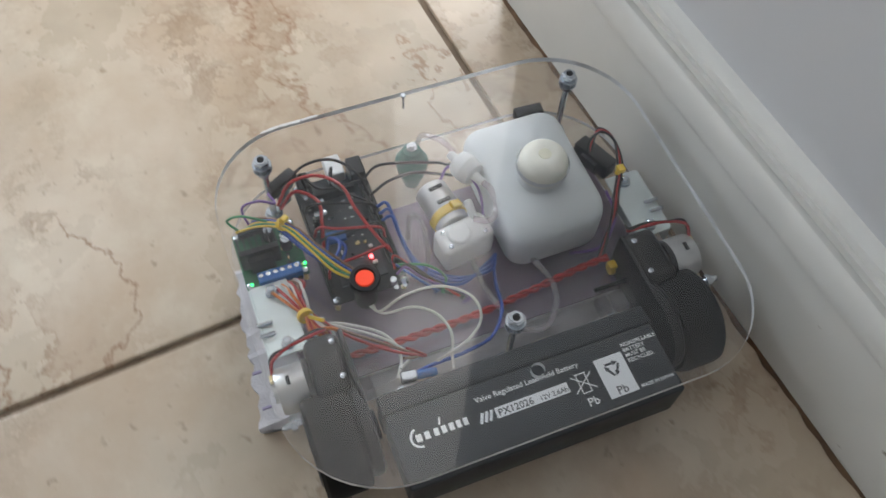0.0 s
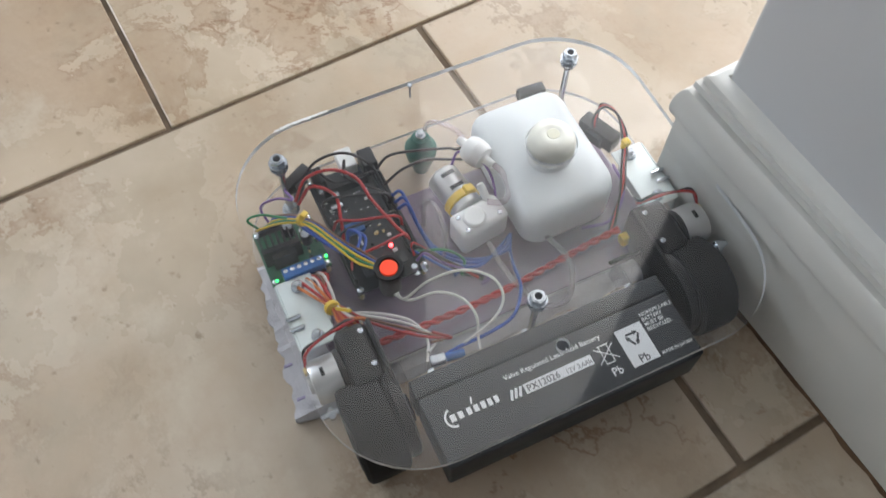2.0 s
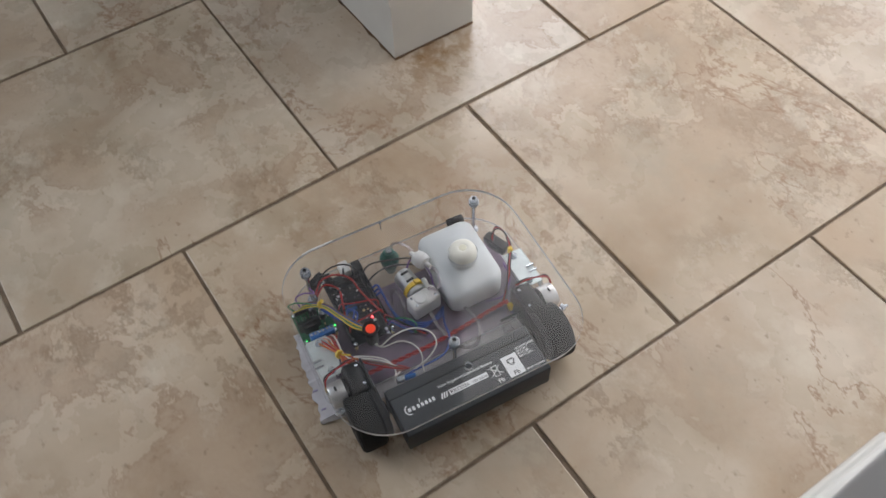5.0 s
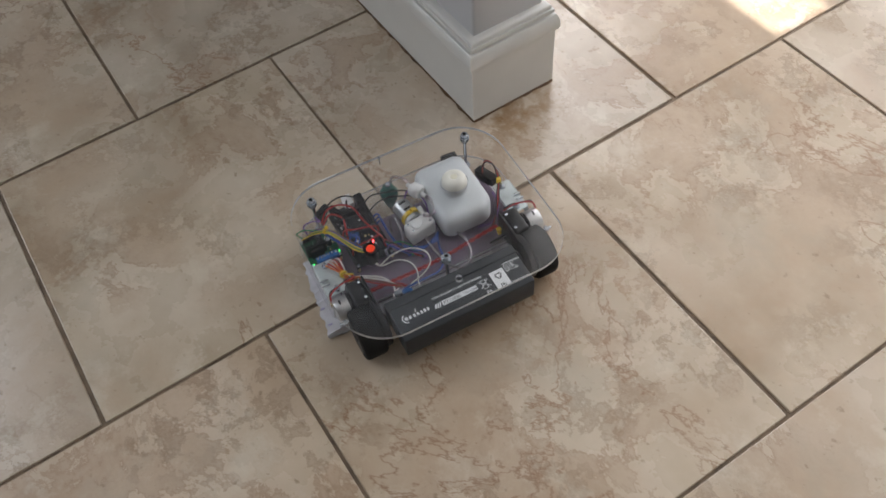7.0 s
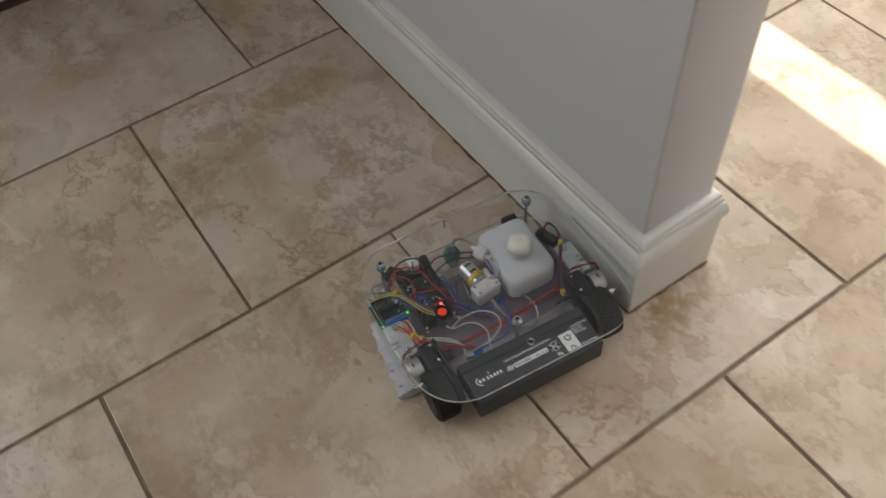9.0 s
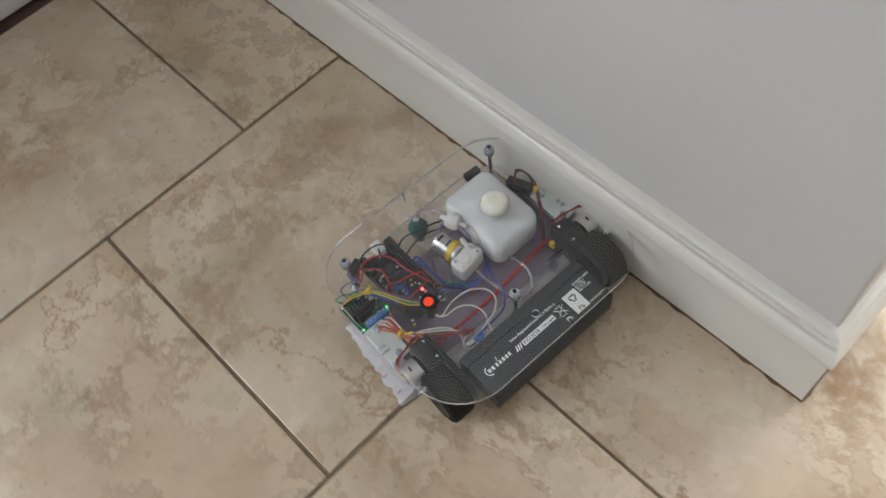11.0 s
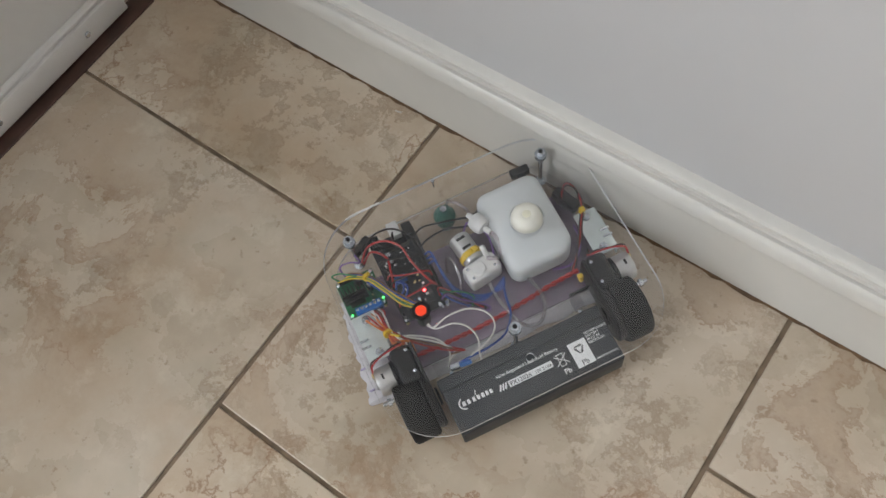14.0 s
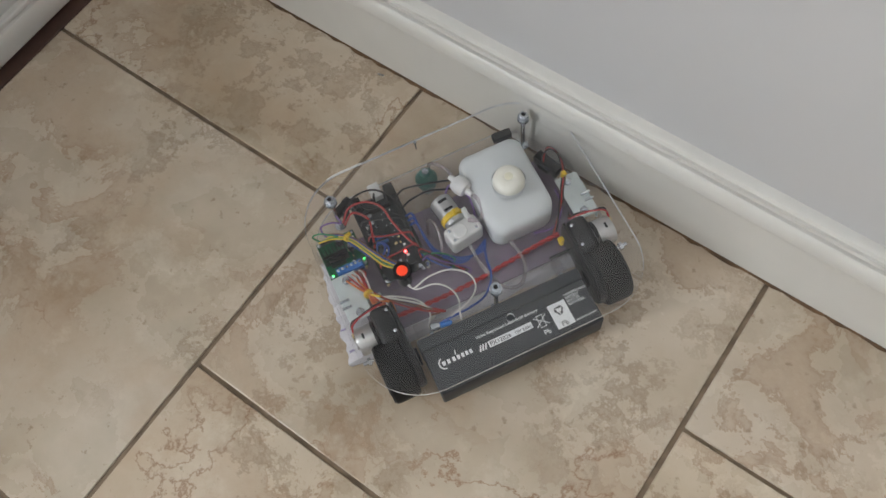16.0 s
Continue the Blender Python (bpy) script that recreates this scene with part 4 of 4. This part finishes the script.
# distance sensors
def sensor(x, y, z, turn, w, d, h, label):
    m = pose(x, y, z, 0, 0, turn)
    s = part("distance_sensor", box(-w / 2, w / 2, -d / 2, d / 2, 0, h, 0.001, 2, m=m), BLACK, robot, label)
    part("sensor_bracket", box(-w * 0.2, w * 0.2, -d * 0.2, d * 0.2, BASE1 - z, -0.0001, m=m), BLACK, s)
    for k in (-0.28, 0.28):
        part("lens", lathe([(h * 0.3, 0), (h * 0.28, 0.0012), (h * 0.1, 0.0018)], m @ pose(k * w, d / 2, h / 2, -90), 14), PCB_K, s)
    part("plug", box(-w * 0.22, w * 0.22, -d / 2 - 0.003, -d / 2, h * 0.25, h * 0.8, 0.0003, m=m), PCB_K, s)


sensor(-0.0270, 0.1120, 0.046, 28, 0.024, 0.008, 0.010, "black distance sensor beside a threaded rod")
sensor(0.1700, 0.1205, 0.034, -3, 0.022, 0.009, 0.010, "black distance sensor in front of the bottle")
sensor(0.1990, 0.0640, 0.034, -68, 0.032, 0.012, 0.014, "black distance sensor facing sideways")

# wiring
for i, c in enumerate((W_YEL, W_GRN, W_YEL, W_BLU, W_BRN)):
    o = (i - 2) * 0.0016
    wire(c, [(-0.060 + o * 2, 0.0865, 0.046), (-0.052, 0.083 + o, 0.056), (-0.040, 0.072 + o, 0.066), (-0.0305 + o, 0.0600, 0.070), (-0.0215 + o, 0.0440, 0.068), (-0.011 + o, 0.0280 + o, 0.064), (0.0005 + o, 0.0160, 0.060), (0.004 + o, 0.008, 0.062)], 0.00085)
part("cable_tie", lathe([(0.0042, -0.0018), (0.0046, 0), (0.0042, 0.0018)], pose(-0.0360, 0.0680, 0.0680, 62, 0, 40), 16), W_YEL, robot, "yellow cable tie")
part("tie_head", box(-0.003, 0.003, -0.002, 0.002, 0.003, 0.007, 0.0008, 2, m=pose(-0.0360, 0.0680, 0.0680, 10, 20, 40)), W_YEL, robot)
wire(W_BLU, [(-0.040, 0.070, 0.064), (-0.030, 0.053, 0.061), (-0.021, 0.039, 0.062), (-0.010, 0.035, 0.064), (-0.004, 0.044, 0.063), (-0.009, 0.052, 0.060), (-0.013, 0.046, 0.054)], 0.0011)
wire(W_BLU, [(-0.038, 0.071, 0.062), (-0.028, 0.055, 0.058), (-0.019, 0.037, 0.059), (-0.008, 0.032, 0.061), (-0.001, 0.042, 0.060), (-0.006, 0.054, 0.056)], 0.0011)
wire(W_GRN, [(-0.064, 0.0862, 0.046), (-0.070, 0.092, 0.054), (-0.060, 0.088, 0.061), (-0.045, 0.075, 0.066)], 0.0009)
wire(W_PUR, [(-0.056, 0.0862, 0.046), (-0.058, 0.096, 0.058), (-0.046, 0.094, 0.064), (-0.036, 0.090, 0.062), (-0.038, 0.104, 0.055)], 0.0009)
RR = random.Random(21)
for i in (0, 3, 5, 8):
    x0, y0 = -0.017, 0.030 + 0.007 * i
    x1, y1 = 0.029, 0.036 + 0.0065 * ((i * 4) % 9)
    h = 0.050 + RR.uniform(0.004, 0.016)
    c = (W_RED, W_BLK, W_RED, W_BLK, W_BRN, W_RED, W_BLK, W_RED, W_BLK)[i]
    wire(c, [(x0, y0, 0.045), (x0 + 0.004, y0 + RR.uniform(-0.006, 0.006), h), (0.005 + RR.uniform(-0.006, 0.006), (y0 + y1) / 2 + RR.uniform(-0.008, 0.008), h + 0.003), (x1 - 0.004, y1, h), (x1, y1, 0.045)], 0.0010)
for i in (0, 3):
    x = -0.010 + 0.005 * i
    wire(W_BLK, [(x, 0.098, 0.045), (x + RR.uniform(-0.006, 0.006), 0.106 + RR.uniform(0, 0.004), 0.058 + RR.uniform(0, 0.006)), (x + RR.uniform(-0.004, 0.012), 0.094, 0.057), (0.0275, 0.092 - 0.007 * i, 0.056), (0.0275, 0.090 - 0.007 * i, 0.045)], 0.0010)
wire(W_RED, [(-0.034, 0.094, 0.052), (-0.022, 0.103, 0.061), (-0.004, 0.100, 0.066), (0.010, 0.086, 0.067), (0.014, 0.066, 0.064), (0.020, 0.046, 0.061), (0.0265, 0.034, 0.054)], 0.0012)
wire(W_RED, [(-0.033, 0.092, 0.050), (-0.020, 0.098, 0.057), (-0.008, 0.082, 0.062), (-0.010, 0.066, 0.060), (-0.014, 0.052, 0.050)], 0.0012)
wire(W_BLK, [(-0.026, 0.108, 0.052), (-0.010, 0.112, 0.064), (0.010, 0.108, 0.068), (0.024, 0.094, 0.064), (0.029, 0.084, 0.048)], 0.0011)
wire(W_BLK, [(0.027, 0.097, 0.046), (0.040, 0.099, 0.058), (0.062, 0.096, 0.056), (0.085, 0.094, 0.048), (0.100, 0.098, 0.036), (0.150, 0.112, 0.030), (0.171, 0.116, 0.036)], 0.0011)
wire(W_BLK, [(0.031, 0.085, 0.046), (0.044, 0.084, 0.058), (0.064, 0.086, 0.056), (0.085, 0.083, 0.048), (0.102, 0.090, 0.034), (0.152, 0.108, 0.030), (0.174, 0.115, 0.036)], 0.0011)
for k in range(3):
    wire(W_BLU, [(0.0315, 0.074 - 0.006 * k, 0.046), (0.038, 0.070 - 0.006 * k, 0.052), (0.040, 0.052 - 0.006 * k, 0.040), (0.046, 0.028 - 0.004 * k, 0.032), (0.066, 0.008 - 0.003 * k, 0.034), (0.090, 0.004 + 0.003 * k, 0.036), (0.098, 0.014, 0.038)], 0.0012)
wire(W_BLU, [(0.094, 0.008, 0.036), (0.090, -0.006, 0.034), (0.086, -0.026, 0.036), (0.070, -0.046, 0.046), (0.048, -0.056, 0.060), (0.020, -0.058, 0.062), (0.006, -0.0585, 0.055)], 0.0012)
wire(W_PUR, [(0.080, 0.077, 0.050), (0.088, 0.080, 0.060), (0.098, 0.066, 0.061), (0.100, 0.050, 0.058), (0.096, 0.030, 0.040)], 0.0010)
wire(W_PUR, [(0.150, 0.000, 0.030), (0.172, -0.004, 0.034), (0.188, 0.010, 0.044), (0.190, 0.030, 0.048)], 0.0011)
# white loop from the button to the battery
wire(W_WHT, [(0.002, -0.003, 0.062), (0.004, -0.014, 0.066), (0.022, -0.012, 0.073), (0.044, -0.015, 0.076), (0.060, -0.028, 0.076), (0.061, -0.043, 0.073), (0.048, -0.053, 0.070), (0.026, -0.058, 0.066)], 0.0009)
wire(W_WHT, [(-0.002, -0.003, 0.062), (0.006, -0.016, 0.066), (0.024, -0.021, 0.072), (0.036, -0.032, 0.074), (0.040, -0.046, 0.072), (0.036, -0.058, 0.066), (0.034, -0.066, 0.0650)], 0.0009)
lug = part("spade_connector", lathe([(0.0022, 0), (0.0030, 0.001), (0.0030, 0.010), (0.0022, 0.013)], pose(0.012, -0.0600, 0.060, 90, 0, 82), 12), BLUE, robot, "blue crimp connector on the battery")
part("spade", box(-0.003, 0.003, -0.0035, 0.0035, -0.010, 0.0005, 0.0008, m=pose(0.012, -0.0600, 0.060, 90, 0, 82)), STEEL, lug)
for k in range(4):
    c = (W_WHT, W_WHT, W_BRN, W_RED)[k]
    wire(c, [(-0.050 + 0.004 * k, 0.041, 0.0405), (-0.046 + 0.004 * k, 0.030, 0.050), (-0.041, 0.014 + 0.001 * k, 0.050), (-0.037 + 0.002 * k, 0.003, 0.046), (-0.018, -0.004 - 0.003 * k, 0.044), (0.004, -0.020 - 0.004 * k, 0.044), (0.010 + 0.005 * k, -0.036 - 0.002 * k, 0.040), (0.002 + 0.004 * k, -0.054 + 0.006 * k, 0.048)], 0.0010)
for k in range(5):
    c = (W_ORG, W_RED, W_ORG, W_RED, W_WHT)[k]
    wire(c, [(-0.0590 + 0.0049 * k, 0.0412, 0.0405), (-0.0560 + 0.0049 * k, 0.032, 0.049), (-0.048 + 0.003 * k, 0.018, 0.052), (-0.0405 + 0.001 * k, 0.007, 0.050), (-0.040 + 0.002 * k, -0.004, 0.050), (-0.035 + 0.002 * k, -0.012, 0.056), (-0.030, -0.018 - 0.001 * k, 0.048)], 0.0011)
part("cable_tie", lathe([(0.0052, -0.0018), (0.0056, 0), (0.0052, 0.0018)], pose(-0.040, 0.0075, 0.0495, 70, 0, 12), 16), W_YEL, robot, "yellow cable tie")
part("tie_tail", box(-0.0012, 0.0012, -0.001, 0.001, 0.004, 0.017, m=pose(-0.040, 0.0075, 0.0495, 50, 40, 12)), W_YEL, robot)
wire(W_ORG, [(-0.039, -0.006, 0.050), (-0.030, -0.010, 0.058), (-0.023, -0.014, 0.056), (-0.022, -0.022, 0.046)], 0.0013)
# twisted red pair to the far motor
for ph in (0, math.pi):
    pts = []
    for i in range(48):
        t = i / 47
        x = -0.034 + 0.206 * t
        y, z = -0.022 - 0.004 * math.sin(t * 5) + 0.004 * t, 0.033 + 0.003 * math.sin(t * 7)
        pts.append((x, y + 0.0016 * math.cos(t * 70 + ph), z + 0.0016 * math.sin(t * 70 + ph)))
    part("wire", tube(pts, 0.0014, 6, 2), W_RED, robot, "twisted red cable")
part("cable_tie", lathe([(0.0042, -0.0016), (0.0046, 0), (0.0042, 0.0016)], pose(0.1700, -0.0230, 0.0345, 0, 90), 16), W_YEL, robot, "yellow cable tie")
part("tie_head", box(-0.003, 0.003, -0.003, 0.003, 0.003, 0.007, 0.0008, 2, m=pose(0.170, -0.023, 0.0345)), W_YEL, robot)
for k, c in enumerate((W_BLK, W_RED, W_BLK)):
    o = 0.0016 * (k - 1)
    wire(c, [(0.1930, 0.062 + o, 0.041), (0.196 + o, 0.069, 0.054), (0.203, 0.072 + o, 0.062), (0.2085, 0.062 + o, 0.062), (0.2080 + o, 0.048, 0.056), (0.2035 + o, 0.037, 0.0505), (0.1950 + o, 0.024, 0.049), (0.188 + o, 0.012, 0.046), (0.176, -0.002 + o, 0.036), (0.165, -0.014 + o, 0.032)], 0.0010)
part("cable_tie", lathe([(0.0034, -0.0016), (0.0038, 0), (0.0034, 0.0016)], pose(0.2050, 0.0395, 0.0515, 75, 0, 18), 16), W_YEL, robot, "yellow cable tie")
part("tie_head", box(-0.0028, 0.0028, -0.0028, 0.0028, 0.002, 0.006, 0.0008, 2, m=pose(0.205, 0.0395, 0.0515)), W_YEL, robot)
for k, c in enumerate((W_RED, W_BLK)):
    wire(c, [(0.190, -0.004 + 0.003 * k, 0.047), (0.184, -0.012, 0.060 + 0.003 * k), (0.192, -0.017 + 0.002 * k, 0.070), (0.206, -0.019, 0.0705), (0.220, -0.023 + 0.003 * k, 0.066), (0.223, -0.028, 0.056)], 0.0011)
    wire(c, [(-0.036, -0.008 + 0.003 * k, 0.050), (-0.032, -0.014, 0.066), (-0.040, -0.017 + 0.002 * k, 0.070), (-0.056, -0.019, 0.0690), (-0.068, -0.023 + 0.003 * k, 0.064), (-0.071, -0.028, 0.054)], 0.0011)
strip = part("clear_stop", box(0.1490, 0.1720, -0.0560, -0.0400, 0.0268, 0.0440, 0.0008), ACRYL_BASE, robot, "small clear acrylic stop beside the battery")
part("dark_edge", box(0.1480, 0.1725, -0.0398, -0.0370, 0.0420, 0.0448, 0.0006), BLACK, strip)
for i in range(6):
    x, y = 0.026 + RR.uniform(0, 0.022), 0.006 + RR.uniform(0, 0.026)
    wire((W_BLU, W_GRN, W_BLK, W_RED, W_BLK, W_PUR)[i], [(0.0265, 0.028 - 0.002 * i, 0.046), (x, y, 0.050), (x + 0.012, y - 0.006, 0.036), (0.050 + 0.004 * i, 0.004 - 0.002 * i, 0.030), (0.064, 0.010 - 0.004 * i, 0.029)], 0.0009)

for x, y in ((-0.047, 0.010), (-0.033, 0.002)):
    part("plug", box(x - 0.0045, x + 0.0045, y - 0.006, y + 0.006, 0.0270, 0.0400, 0.0006, m=None), WHITE, robot, "white wire plug")

# slim black leg in the sunlit room
tagged(finish("furniture_leg", lathe([(0.0085, 0.0), (0.009, 0.002), (0.009, 0.012), (0.0065, 0.014), (0.0075, 0.40), (0.0080, 0.70)], pose(0.673, -0.060, 0.0), 20), BLACK, smooth=True),
       "slim black metal furniture leg standing on the tiles", "furniture leg")

# a flake of paint by the wall
chip = bmesh.new()
cv = [chip.verts.new((x, y, z)) for x, y, z in ((0, 0, 0.0002), (0.004, 0.001, 0.0012), (0.0085, 0.0005, 0.0006), (0.009, 0.0028, 0.0008), (0.0035, 0.0036, 0.0020), (0.0002, 0.0024, 0.0004))]
chip.faces.new(cv)
bmesh.ops.solidify(chip, geom=list(chip.faces), thickness=0.0004)
flake = tagged(finish("paint_flake", chip, TRIM), "small white flake of paint on the tiles", "debris")
flake.matrix_world = pose(0.180, 0.512, 0.0002, 0, 0, 100)

# ---------------------------------------------------------------- floor tiles
def tile_row(shift):
    x = X_WEST - P + ((shift - (X_WEST - P)) % P)
    while x < X_EAST:
        a, b = max(x, X_WEST), min(x + P, X_EAST)
        if b - a > 0.02:
            yield a, b
        x += P


G = 0.0026
shared = {}
rnd = random.Random(4)
LINES = (Y_SOUTH, -3.216, -2.755, -2.294, -1.833, -1.372, -0.921, -0.461, 0.0, 0.461, Y_NORTH)
SHIFTS = (0.0, -0.236, 0.0, -0.235, 0.0, -0.236, -0.004, -0.2365, 0.003, -0.2295, 0.008)
for y0, y1, shift in zip(LINES, LINES[1:], SHIFTS[1:]):
    for a, b in tile_row(shift):
        w, d = b - a - 2 * G, y1 - y0 - 2 * G
        key = (round(w, 4), round(d, 4))
        if key not in shared:
            bm = box(-w / 2, w / 2, -d / 2, d / 2, -0.006, 0.0, 0.0014, 2)
            shared[key] = bpy.data.meshes.new("tile")
            bm.to_mesh(shared[key])
            bm.free()
            shared[key].materials.append(TILE)
        t = new("tile", shared[key])
        t.parent = floor
        t.location = ((a + b) / 2 + rnd.uniform(-0.0006, 0.0006), (y0 + y1) / 2 + rnd.uniform(-0.0006, 0.0006), 0.0)


# ---------------------------------------------------------------- what moves
# seconds, place on the floor, heading
ROBOT_ROWS = [
    (0, -0.1786, -1.4244, -4.88),
    (0.5, -0.1741, -1.3556, -4.28),
    (1, -0.1679, -1.2974, -4.96),
    (1.5, -0.1646, -1.2306, -5.07),
    (2, -0.1578, -1.1646, -5.01),
    (2.5, -0.1521, -1.0984, -4.91),
    (3, -0.1462, -1.0302, -5.9),
    (3.5, -0.1396, -0.9567, -5.64),
    (4, -0.1325, -0.8906, -5.99),
    (4.2, -0.1272, -0.8622, -7.08),
    (6.3, -0.0924, -0.585, -7),
    (6.5, -0.0877, -0.5576, -7.59),
    (7, -0.0788, -0.4856, -6.16),
    (7.5, -0.0677, -0.4161, -7.69),
    (8, -0.0577, -0.3514, -7.52),
    (8.5, -0.049, -0.2818, -6.28),
    (9, -0.0425, -0.2128, -6.78),
    (9.2, -0.0411, -0.1857, -6.94),
    (11.3, -0.0265, 0.0723, -3.38),
    (11.5, -0.0332, 0.0977, -4.41),
    (12, -0.0314, 0.1588, -4.83),
    (12.5, -0.0362, 0.2163, -7.91),
    (13, -0.0417, 0.256, -17.88),
    (13.5, -0.0413, 0.3027, -28.45),
    (14, -0.0395, 0.3094, -29.98),
    (14.5, -0.0396, 0.3102, -30.05),
    (15, -0.0397, 0.3105, -29.93),
    (15.5, -0.0393, 0.3095, -29.92),
    (16, -0.0399, 0.3098, -30.06),
]


def motions():
    rows = [(t, pose(x, y, 0, 0, 0, a)) for t, x, y, a in ROBOT_ROWS]
    walk(robot, rows)
    ts = [r[0] for r in ROBOT_ROWS]
    for wheel, arm in zip(wheels, (-0.121, 0.121)):
        turn, last, out = 0.0, None, []
        for i in range(65):
            t = i * 0.25
            x, y, a = (float(np.interp(t, ts, [r[k] for r in ROBOT_ROWS])) for k in (1, 2, 3))
            px, py = x + (0.0755 + arm) * math.cos(radians(a)) + 0.0745 * math.sin(radians(a)), y + (0.0755 + arm) * math.sin(radians(a)) - 0.0745 * math.cos(radians(a))
            if last:
                ahead = -(px - last[0]) * math.sin(radians(a)) + (py - last[1]) * math.cos(radians(a))
                turn -= math.degrees(ahead / WHEEL_R)
            last = (px, py)
            out.append((t, pose(*wheel.location, turn)))
        walk(wheel, out)


motions()
